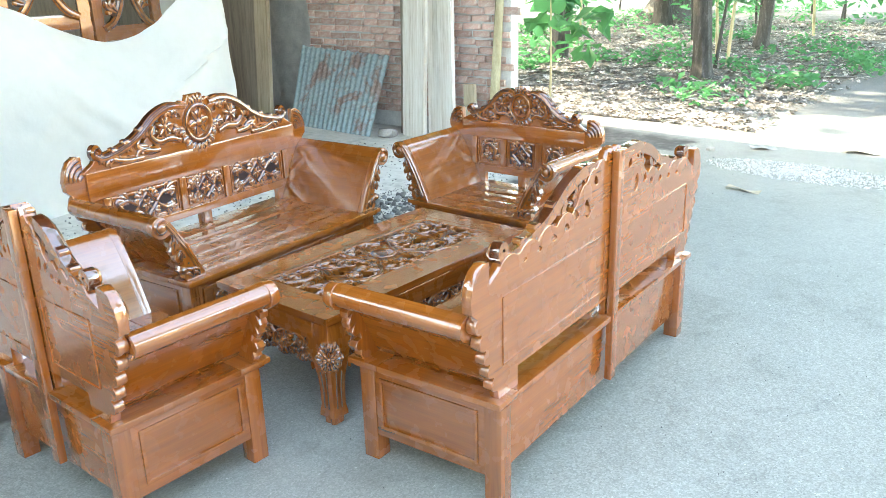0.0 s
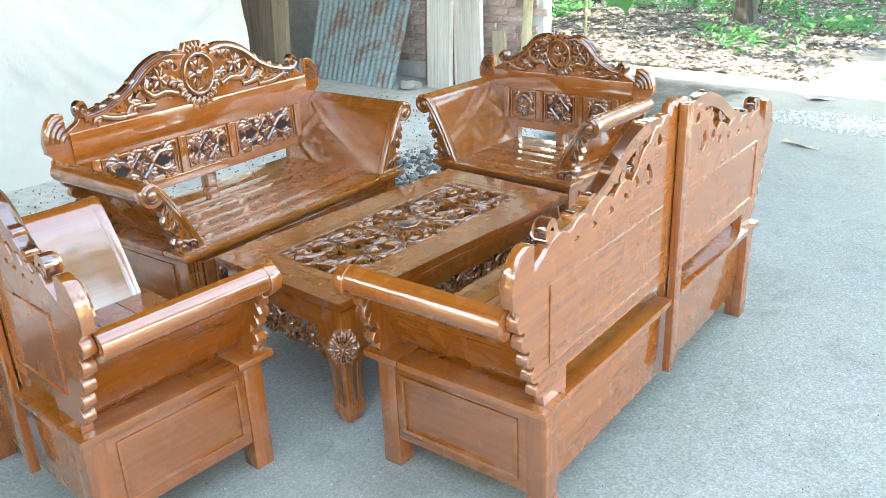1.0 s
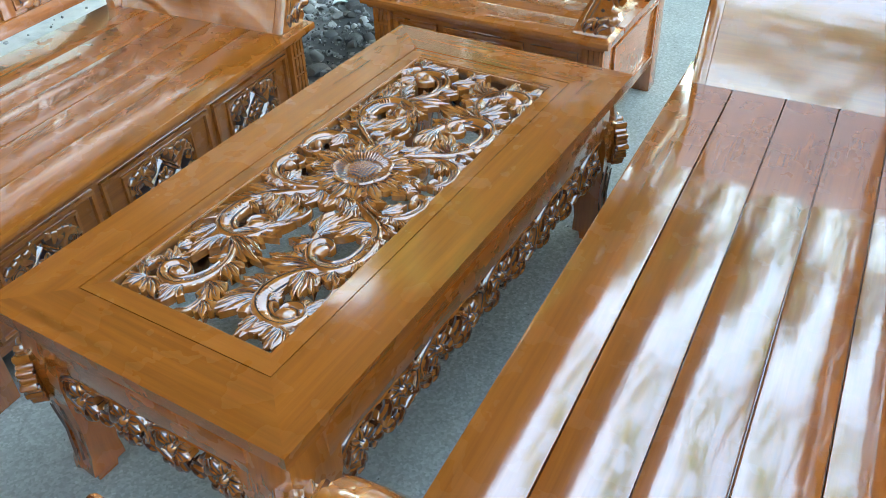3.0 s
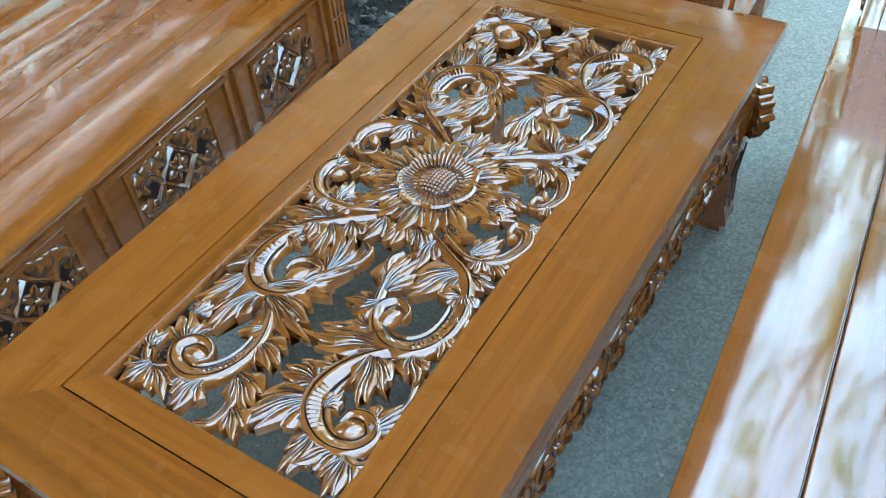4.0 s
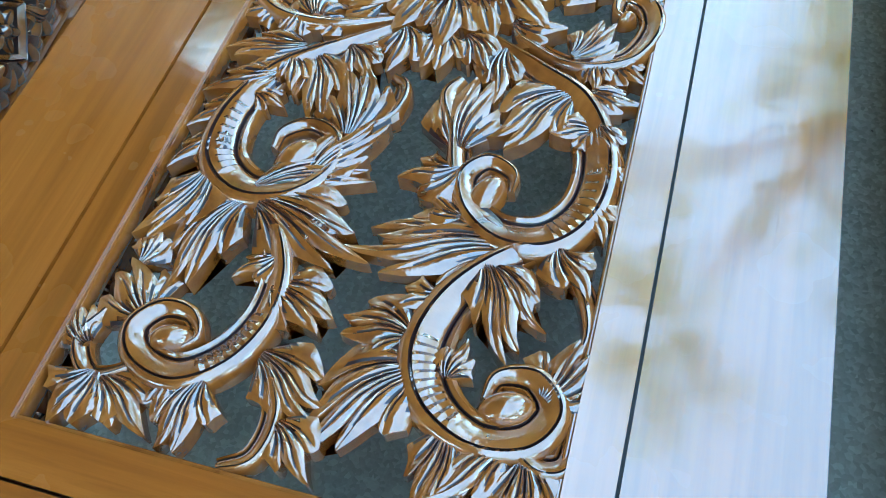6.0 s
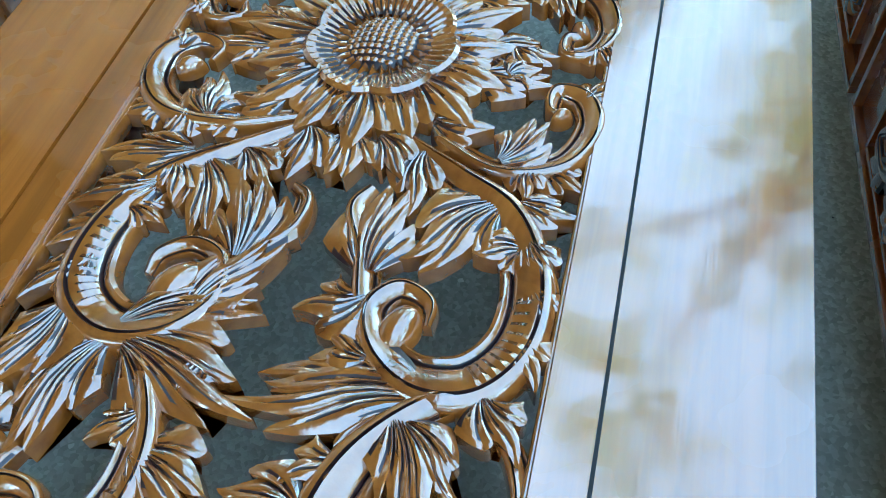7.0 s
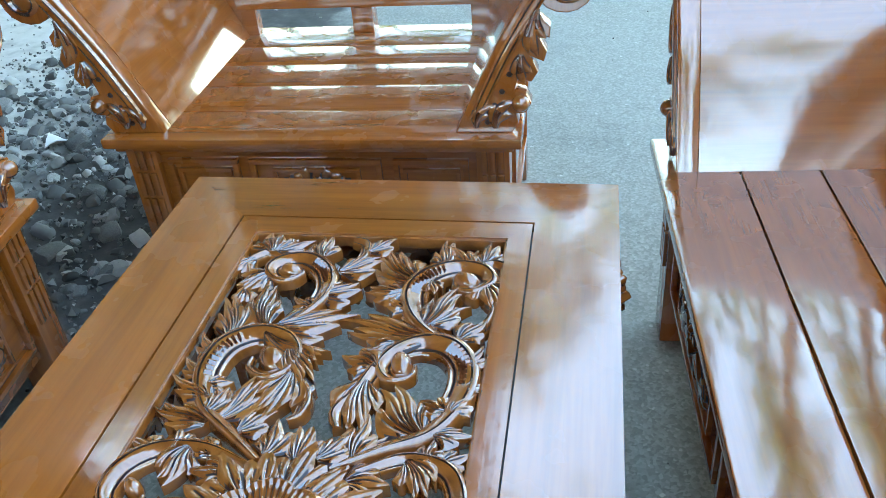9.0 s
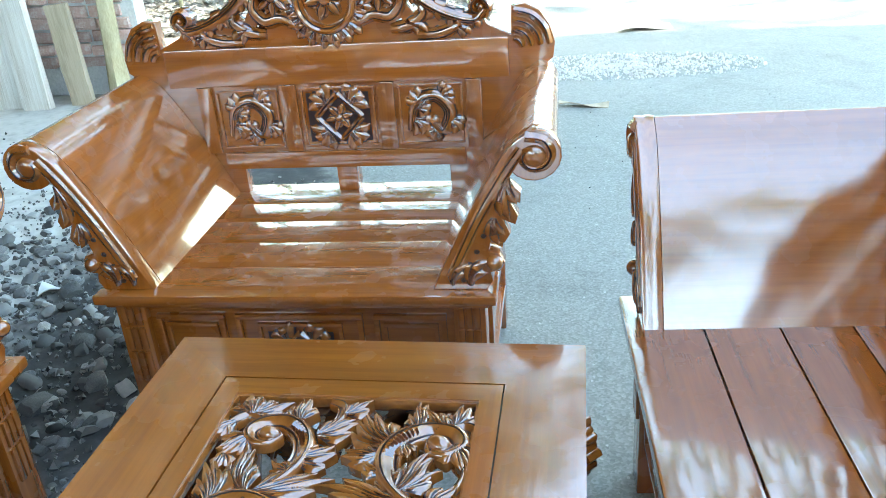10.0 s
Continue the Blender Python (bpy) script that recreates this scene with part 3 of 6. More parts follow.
def crest_carving(cw, y, tall):
    """Scrolls, rosettes and a ringed flower along the top of the back."""
    m = Matrix.Translation((0, y - 0.002, 0)) @ UPRIGHT
    bm = bmesh.new()
    k = cw / 0.37
    ring = [(0.066 * tall * math.cos(a), 0.875 + 0.072 * math.sin(a)) for a in [2 * math.pi * i / 16 for i in range(17)]]
    ribbon(bm, ring, (0.013, 0.013), m, 0.020, 0.024, 2, 40)
    flower(bm, (0, 0.875), 0.048 * tall, m, 6, 0.012, 0.012)
    for a in range(195, 350, 17):
        d = Vector((math.cos(radians(a)), math.sin(radians(a))))
        leaf(bm, Vector((0, 0.875)) + d * 0.070 * tall, Vector((0, 0.875)) + d * (0.045 + 0.072 * tall), 0.036, m, 0.0, 2, 2, 0.015, 0.018, 0.002, 7)
    for x in (-0.03, -0.01, 0.01, 0.03):
        leaf(bm, (x * 0.8, 0.945), (x * 1.25, 1.0 - abs(x) * 0.4), 0.026, m, 0.0, 2, 1, 0.012, 0.02, 0.003, 8)
    for s in (-1, 1):
        f = lambda x, z: (s * x * k, z)
        ribbon(bm, [f(0.045, 0.95), f(0.10, 0.955), f(0.16, 0.925), f(0.22, 0.865), f(0.28, 0.83), f(0.34, 0.815), f(0.365, 0.835)], (0.014, 0.020, 0.018, 0.017, 0.012), m, 0.018, 0.032, -1, 40)
        curl(bm, f(0.352, 0.840), 0.026, radians(-60 if s > 0 else 240), m, 1.2, 0.011, s, 0.016, 0.03)
        flower(bm, f(0.125, 0.885), 0.044, m, 7, 0.016, 0.028)
        ribbon(bm, [f(0.075, 0.82), f(0.11, 0.835), f(0.15, 0.83), f(0.175, 0.86), f(0.165, 0.895)], (0.014, 0.017, 0.016, 0.010), m, 0.016, 0.03, 2, 20)
        ribbon(bm, [f(0.15, 0.80), f(0.19, 0.805), f(0.225, 0.83), f(0.22, 0.85)], (0.012, 0.017, 0.015, 0.009), m, 0.015, 0.03, 2, 16)
        ribbon(bm, [f(0.21, 0.785), f(0.26, 0.785), f(0.30, 0.80), f(0.31, 0.815)], (0.012, 0.016, 0.014, 0.008), m, 0.015, 0.03, 2, 16)
        for a, b, w in (((0.09, 0.95), (0.085, 0.91), 0.03), ((0.19, 0.90), (0.20, 0.85), 0.03), ((0.24, 0.855), (0.262, 0.81), 0.028), ((0.28, 0.83), (0.31, 0.79), 0.026),
                        ((0.07, 0.86), (0.10, 0.85), 0.022), ((0.18, 0.81), (0.24, 0.785), 0.022), ((0.30, 0.80), (0.335, 0.778), 0.022), ((0.09, 0.93), (0.14, 0.935), 0.022), ((0.33, 0.82), (0.352, 0.79), 0.022)):
            leaf(bm, f(*a), f(*b), w * 1.5, m, 0.2 * s, 3, 2, 0.015, 0.028, 0.003, 12)
    return bm


def panel_carving(w, h, m, diamond=True):
    """Leaves and scrolls round a flower, cut into a panel w by h about its centre."""
    bm = bmesh.new()
    r = min(w, h) * 0.5
    # a dark plate paints the recess shade behind the carving
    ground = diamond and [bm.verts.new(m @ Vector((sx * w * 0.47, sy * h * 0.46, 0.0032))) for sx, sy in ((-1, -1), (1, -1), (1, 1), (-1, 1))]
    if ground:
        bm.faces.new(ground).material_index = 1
    if diamond:
        for a0, b0 in (((0, 1), (1, 0)), ((1, 0), (0, -1)), ((0, -1), (-1, 0)), ((-1, 0), (0, 1))):
            a, b = Vector(a0) * r * 0.86, Vector(b0) * r * 0.86
            ribbon(bm, [a, (a + b) * 0.52, b], (r * 0.13, r * 0.15, r * 0.13), m, 0.011, 0.004, 1, 8, cut=0.003)
        flower(bm, (0, 0), r * 0.52, m, 6, 0.011, 0.004)
        reach = w / 2 - 0.004
        for sx in (-1, 1):
            for sz in (-1, 1):
                leaf(bm, (sx * r * 0.45, sz * r * 0.5), (sx * min(reach, r * 0.98), sz * h * 0.47), r * 1.0, m, 0.15 * sx * sz, 4, 2, 0.011, 0.004, 0.002, 9)
                if reach > r * 1.25:
                    x0 = r * 0.8
                    ribbon(bm, [(sx * x0, sz * r * 0.1), (sx * (x0 + (reach - x0) * 0.4), sz * r * 0.62), (sx * (x0 + (reach - x0) * 0.85), sz * r * 0.5), (sx * (x0 + (reach - x0) * 0.7), sz * r * 0.12)], (r * 0.14, r * 0.26, r * 0.24, r * 0.14), m, 0.012, 0.004, -1, 20)
                    leaf(bm, (sx * (x0 + (reach - x0) * 0.45), sz * r * 0.4), (sx * reach, sz * r * 0.88), r * 1.0, m, 0.2 * sx * sz, 4, 2, 0.011, 0.004, 0.002, 9)
    else:
        ribbon(bm, [(-w * 0.38, -h * 0.3), (-w * 0.25, h * 0.2), (w * 0.1, h * 0.34), (w * 0.34, h * 0.05), (w * 0.2, -h * 0.3), (w * 0.02, -h * 0.15)], (r * 0.12, r * 0.26, r * 0.28, r * 0.24, r * 0.14), m, 0.012, 0.004, -1, 26)
        dome(bm, (w * 0.05, -h * 0.12), r * 0.2, 0.01, m)
        for a, b in (((-0.3, -0.1), (-0.1, -0.38)), ((-0.1, 0.25), (-0.42, 0.4)), ((0.2, 0.3), (0.45, 0.42)), ((0.3, -0.1), (0.46, -0.4)), ((0.05, -0.25), (-0.12, -0.44)), ((-0.2, 0.1), (0.0, 0.02))):
            leaf(bm, (a[0] * w, a[1] * h), (b[0] * w, b[1] * h), r * 0.75, m, 0.2, 4, 2, 0.011, 0.004, 0.002, 10)
    return bm


def frame_strip(bm, x0, x1, z0, z1, y, w=0.007, d=0.006):
    """A thin moulding round a panel on the face y."""
    box(x0, x1, y - d, y + 0.004, z1 - w, z1, 0.0015, bm)
    box(x0, x1, y - d, y + 0.004, z0, z0 + w, 0.0015, bm)
    box(x0, x0 + w, y - d, y + 0.004, z0 + w, z1 - w, 0.0015, bm)
    box(x1 - w, x1, y - d, y + 0.004, z0 + w, z1 - w, 0.0015, bm)
    return bm


def bench(name, length, depth, tall, m, label, category, group=""):
    """A carved seat with scrolled arms: its length runs along x, its front faces -y."""
    top = thing(name, m, label, category, group)
    e = length / 2
    bx = e - 0.028
    yb = depth - 0.058
    # seat of long planks
    edges = [depth * q for q in (0.0, 0.21, 0.41, 0.60, 0.78, 1.0)]
    for i, (a, b) in enumerate(zip(edges, edges[1:])):
        wide = e if i == 0 else e - 0.118
        bm = box(-wide, wide, a + (0.001 if i else 0), b - 0.001, SEAT - 0.022, SEAT, 0.003 if i else 0.006)
        part("seat_plank", bm, WX, top)
    for s in (-1, 1):
        x = sorted((s * e, s * (e - 0.117)))
        part("end_ledge", box(x[0], x[1], edges[1] + 0.0005, depth, SEAT - 0.0222, SEAT - 0.0002, 0.004), WY, top)
    part("seat_moulding", box(-bx - 0.012, bx + 0.012, 0.016, depth - 0.03, SEAT - 0.036, SEAT - 0.0225, 0.005), WX, top)
    # box below
    zb, zt = 0.105, SEAT - 0.0365
    fy = 0.038
    for s in (-1, 1):
        xs = sorted((s * bx, s * (bx - 0.022)))
        part("side_panel", box(xs[0], xs[1], fy + 0.062, depth - 0.075, zb, zt, 0.003), WY, top)
        bm = bmesh.new()
        xo = s * (bx + 0.008)
        x2 = sorted((xo, s * bx - s * 0.002))
        for z0, z1 in ((zb + 0.036, zb + 0.048), (zt - 0.036, zt - 0.024)):
            box(x2[0], x2[1], fy + 0.085, depth - 0.10, z0, z1, 0.0015, bm)
        for y0 in (fy + 0.085, depth - 0.112):
            box(x2[0], x2[1], y0, y0 + 0.012, zb + 0.048, zt - 0.036, 0.0015, bm)
        part("side_moulding", bm, WY, top)
        # posts with turned beads run down into the feet
        px = sorted((s * (bx + 0.003), s * (bx - 0.062)))
        bm = box(px[0], px[1], fy - 0.004, fy + 0.062, 0.0, zt, 0.005)
        part("leg", bm, WZ, top)
        bm = bmesh.new()
        for cx in (s * (bx - 0.046), s * (bx - 0.030), s * (bx - 0.014)):
            for za, zc in ((zt - 0.05, zt - 0.004), (zt - 0.11, zt - 0.056), (zt - 0.19, zt - 0.116)):
                box(cx - 0.0065, cx + 0.0065, fy - 0.010, fy - 0.001, za, zc, 0.004, bm)
        part("bead", bm, WZ, top)
        part("leg", box(px[0], px[1], depth - 0.076, depth - 0.012, 0.0, zt, 0.005), WZ, top)
        # arm
        bm = arm_mesh(e, yb)
        if s < 0:
            mirrored(bm)
        arm = part("arm", lowered(bm), WY, top)
        ol = [(s * x, z) for x, z in bracket_outline(e)]
        part("arm_bracket", lowered(board("arm_bracket", [ol], 0.036, Matrix.Translation((0, 0.047, 0)) @ UPRIGHT, WZ, 0.003)), WZ, arm)
        bm = bracket_carving(e)
        if s < 0:
            mirrored(bm)
        part("bracket_carving", lowered(bm), CARVING, arm)
        bm = bmesh.new()
        # shallow leaf cut on the arm's inner face near the back
        p = arm_path(e)
        q0, q1 = p[2], p[10]
        d = (q1 - q0).normalized()
        mm = Matrix(((0, d.x, -d.y, (q0.x + q1.x) / 2), (1, 0, 0, yb - 0.12), (0, d.y, d.x, (q0.y + q1.y) / 2), (0, 0, 0, 1)))
        mm = mm @ Matrix.Translation((0, 0, -0.006))
        ribbon(bm, [(-0.10, 0.03), (-0.05, 0.07), (0.02, 0.06), (0.05, 0.01), (0.02, -0.03)], (0.006, 0.012, 0.012, 0.006), mm, 0.008, 0.002, 2, 18)
        leaf(bm, (0.03, 0.05), (0.09, 0.09), 0.03, mm, 0.2, 3, 2, 0.008, 0.002, 0.0)
        leaf(bm, (0.0, 0.0), (-0.06, -0.03), 0.03, mm, 0.2, 3, 2, 0.008, 0.002, 0.0)
        if s < 0:
            mirrored(bm)
        part("arm_carving", lowered(bm), (WY, WY), arm)
    # front below the seat: rails, stiles and sunk panels
    part("front_panel", box(-bx + 0.06, bx - 0.06, fy + 0.014, fy + 0.034, zb, zt, 0.003), WX, top)
    cuts = (-1, -0.46, 0.46, 1) if length < 1.0 else (-1, -0.36, 0.36, 1)
    half = bx - 0.066
    for i in range(3):
        x0, x1 = cuts[i] * half + 0.012, cuts[i + 1] * half - 0.012
        bm = frame_strip(bmesh.new(), x0, x1, zb + 0.03, zt - 0.03, fy + 0.014, 0.011, 0.011)
        w, h = (x1 - x0) * 0.66 - 0.03, zt - zb - 0.135
        mid_x = (x0 + x1) / 2
        inset = w / 2 + 0.016 if w > 0.12 else (x1 - x0) / 2 - 0.018
        frame_strip(bm, mid_x - inset, mid_x + inset, zb + 0.048, zt - 0.052, fy + 0.014, 0.008, 0.008)
        part("front_moulding", bm, WX, top)
        if w > 0.12:
            mm = Matrix.Translation(((x0 + x1) / 2, fy + 0.012, (zb + zt) / 2)) @ UPRIGHT
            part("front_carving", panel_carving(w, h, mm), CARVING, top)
    # rear below the seat
    part("rear_panel", box(-bx + 0.062, bx - 0.062, depth - 0.062, depth - 0.04, zb, SEAT - 0.0365, 0.003), WX, top)
    # back
    cw = e - 0.042
    rest = part("backrest", stretched(back_board(e, cw, yb), tall), WX, top)
    part("back_stile", box(-0.026, 0.026, yb + 0.004, yb + 0.03, SEAT, 0.4685, 0.003), WZ, rest)
    part("batten", box(-0.024, 0.024, yb + 0.036, yb + 0.064, zb + 0.02, 0.6 + 0.385 * tall, 0.005), WZ, rest)
    pw = e - 0.062
    for s in (-1, 1):
        x = sorted((s * 0.06, s * (e - 0.06)))
        bm = bmesh.new()
        box(x[0], x[1], yb + 0.033, yb + 0.0375, 0.51, 0.515, 0.001, bm)
        box(x[0], x[1], yb + 0.033, yb + 0.0375, 0.735, 0.74, 0.001, bm)
        for xx in x:
            box(xx - 0.0025, xx + 0.0025, yb + 0.033, yb + 0.0375, 0.515, 0.735, 0.001, bm)
        part("rear_moulding", bm, WX, rest)
    rails = ((0.469, 0.512), (0.682, 0.6 + 0.172 * tall))
    part("lower_rail", box(-pw + 0.045, pw - 0.045, yb - 0.013, yb - 0.0005, *rails[0], 0.004), WX, rest)
    part("upper_rail", box(-e - 0.006, e + 0.006, yb - 0.010, yb - 0.0005, *rails[1], 0.005), WX, rest)
    mid = 0.10 if length < 1.0 else 0.125
    gap = 0.042
    for x0, x1 in ((-mid - gap, -mid), (mid, mid + gap), (-pw, -pw + 0.038), (pw - 0.038, pw)):
        part("stile", box(x0, x1, yb - 0.012, yb - 0.0005, 0.5125, 0.6815, 0.003), WZ, rest)
    for x0, x1 in ((-pw + 0.038, -mid - gap), (-mid, mid), (mid + gap, pw - 0.038)):
        bm = frame_strip(bmesh.new(), x0 + 0.008, x1 - 0.008, 0.522, 0.672, yb - 0.001, 0.006, 0.006)
        part("panel_moulding", bm, WX, rest)
        w, h = x1 - x0 - 0.034, 0.134
        mm = Matrix.Translation(((x0 + x1) / 2, yb - 0.001, 0.597)) @ UPRIGHT
        side = x0 + x1 != 0 and length < 1.0
        bm = panel_carving(w, h, mm, not side)
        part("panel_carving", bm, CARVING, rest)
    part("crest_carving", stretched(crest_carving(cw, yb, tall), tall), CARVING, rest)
    for s in (-1, 1):
        bm = bmesh.new()
        em = Matrix.Translation((0, yb - 0.001, 0)) @ UPRIGHT
        for k in range(4):
            r = 0.022 + k * 0.021
            pts = [(e + 0.016 + r * math.cos(radians(a)), 0.745 + r * math.sin(radians(a))) for a in (88, 60, 32, 5)]
            ribbon(bm, pts, (0.007, 0.009, 0.007), em, 0.010, 0.004, 1, 10)
        if s < 0:
            mirrored(bm)
        part("ear_carving", stretched(bm, tall), CARVING, rest)
    return top


# ---- the coffee table ----
TABLE = dict(x=0.332, y=0.652, z=0.468)
KX, KY = 0.182, 0.503


def acanthus(bm, root, tip, w, m, bend=0.1, lobes=5, high=0.013, thick=0.018, lift=0.004, hook=0.0, tilt=0.0, cut=0.0014):
    """A broad acanthus leaf in one web: chiselled flutes fan out from its root and end in pointed, hooked lobes."""
    a, d = Vector(root), Vector(tip) - Vector(root)
    size = d.length
    side = Vector((-d.y, d.x)) / size

    def spine(u):
        return a + d * u + side * size * (bend * 4 * u * (1 - u) + hook * 5 * max(0.0, u - 0.5) ** 2)

    # across each lobe: a cut, a flute, a cut, a flute
    cells = ((0.0, -1.0), (0.10, 0.15), (0.27, 0.8), (0.42, 0.1), (0.50, -0.85), (0.60, 0.15), (0.77, 0.75), (0.92, 0.1))
    cols = [(k, p, h) for k in range(lobes) for p, h in cells] + [(lobes - 1, 1.0, -1.0)]
    us = (0.0, 0.12, 0.28, 0.45, 0.62, 0.78, 0.90, 1.0)
    grid, low = [], []
    for k, p, h in cols:
        f = 2 * (k + p) / lobes - 1
        peak = p / 0.62 if p < 0.62 else (1 - p) / 0.38
        reach = (1.0 - 0.64 * abs(f) ** 1.1) * (0.66 + 0.40 * peak ** 0.7)
        col = []
        for u in us:
            r = u * reach
            t = (spine(r + 0.01) - spine(r - 0.01)).normalized()
            half = 0.5 * w * (0.26 + 0.80 * math.sin(math.pi * 0.5 * min(1.0, u * 1.05)) ** 1.1)
            # the lobes turn outwards at their tips
            q = spine(r) + Vector((-t.y, t.x)) * (f * half + (0.15 * w * (1 if f > 0 else -1) * abs(f) * u ** 3))
            z = high * (0.84 + 0.18 * math.sin(math.pi * (0.18 + 0.74 * u)) - 0.20 * f * f - 0.14 * u ** 3)
            z += cut * h * math.sin(math.pi * min(1.0, 0.12 + 0.80 * u)) + lift * u * u + tilt * f
            col.append(bm.verts.new(m @ Vector((q.x, q.y, z))))
        grid.append(col)
        low.append(bm.verts.new(m @ Vector((q.x, q.y, -thick))))
    lroot = [bm.verts.new(m @ Vector((*((m.inverted() @ g[0].co).to_2d()), -thick))) for g in (grid[0], grid[-1])]
    for i, (ca, cb) in enumerate(zip(grid, grid[1:])):
        p = cols[i][1]
        cutting = p in (0.0, 0.42) or p == 0.92
        for j in range(len(us) - 1):
            face = bm.faces.new((ca[j], ca[j + 1], cb[j + 1], cb[j]))
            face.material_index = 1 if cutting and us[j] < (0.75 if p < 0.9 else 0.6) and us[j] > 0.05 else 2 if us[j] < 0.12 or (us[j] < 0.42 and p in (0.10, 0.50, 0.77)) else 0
        bm.faces.new((ca[-1], low[i], low[i + 1], cb[-1]))
    for col, lo, lr in ((grid[0], low[0], lroot[0]), (grid[-1], low[-1], lroot[1])):
        bm.faces.new(col + [lo, lr])
    bm.faces.new([g[0] for g in grid] + [lroot[1], lroot[0]])
    bm.faces.new(low + [lroot[1], lroot[0]])
    bmesh.ops.triangulate(bm, faces=[f for f in bm.faces if len(f.verts) > 4])


SECTION = ((1.0, 0.10, 0), (0.95, 0.48, 0), (0.86, 0.76, 0), (0.70, 0.96, 0), (0.50, 1.02, 1), (0.44, 0.80, 1), (0.37, 0.98, 0), (0.16, 0.94, 0), (-0.10, 0.82, 0),
           (-0.34, 0.66, 0), (-0.46, 0.56, 1), (-0.53, 0.34, 1), (-0.61, 0.52, 0), (-0.78, 0.64, 0), (-0.92, 0.50, 0), (-1.0, 0.12, 0))


def volute(bm, pts, widths, m, eye=None, hatch=None, n=60, high=0.015, thick=0.018):
    """A carved scroll: a rounded outer roll, a chiselled line, a hollow that falls towards the eye, and a thin inner rim."""
    line, wl = spline(pts, n), spline([(w, 0) for w in widths], n)
    c = Vector(eye) if eye else line[n // 2] + Vector((0.0, 1.0))
    i = n // 2
    t = line[i + 1] - line[i - 1]
    out = -1 if (c - line[i]).dot(Vector((-t.y, t.x))) > 0 else 1
    prev = None
    for i, p in enumerate(line):
        t = (line[min(i + 1, n)] - line[max(i - 1, 0)]).normalized()
        nrm = Vector((-t.y, t.x)) * out
        w = max(wl[i].x, 0.0012)
        k = high * min(1.0, 0.45 + w / 0.022)
        cut = hatch and hatch[0] < i / n < hatch[1]
        row = []
        for j, (v, z, _) in enumerate(SECTION):
            q = p + nrm * (v * w)
            z = k * z
            if cut and 7 <= j <= 9:
                z += 0.0019 if i % 2 else -0.0008
            row.append(bm.verts.new(m @ Vector((q.x, q.y, z))))
        lo = [bm.verts.new(m @ Vector((*(p + nrm * s * w).to_tuple(), -thick))) for s in (1, -1)]
        ring = [lo[0]] + row + [lo[1]]
        if prev:
            for j in range(len(ring)):
                j2 = (j + 1) % len(ring)
                f = bm.faces.new((prev[j], prev[j2], ring[j2], ring[j]))
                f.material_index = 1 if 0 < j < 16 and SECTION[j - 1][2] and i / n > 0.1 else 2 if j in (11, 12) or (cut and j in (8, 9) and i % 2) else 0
        else:
            bm.faces.new(ring)
        prev = ring
    bm.faces.new(prev[::-1])


def bud(bm, c, r, m, turn=0.0, high=0.017):
    """The smooth, egg-shaped eye of a scroll."""
    dome(bm, (0, 0), r, high, m @ Matrix.Translation((c[0], c[1], 0)) @ Matrix.Rotation(turn, 4, "Z"), 0, 20, 6, 0.66)


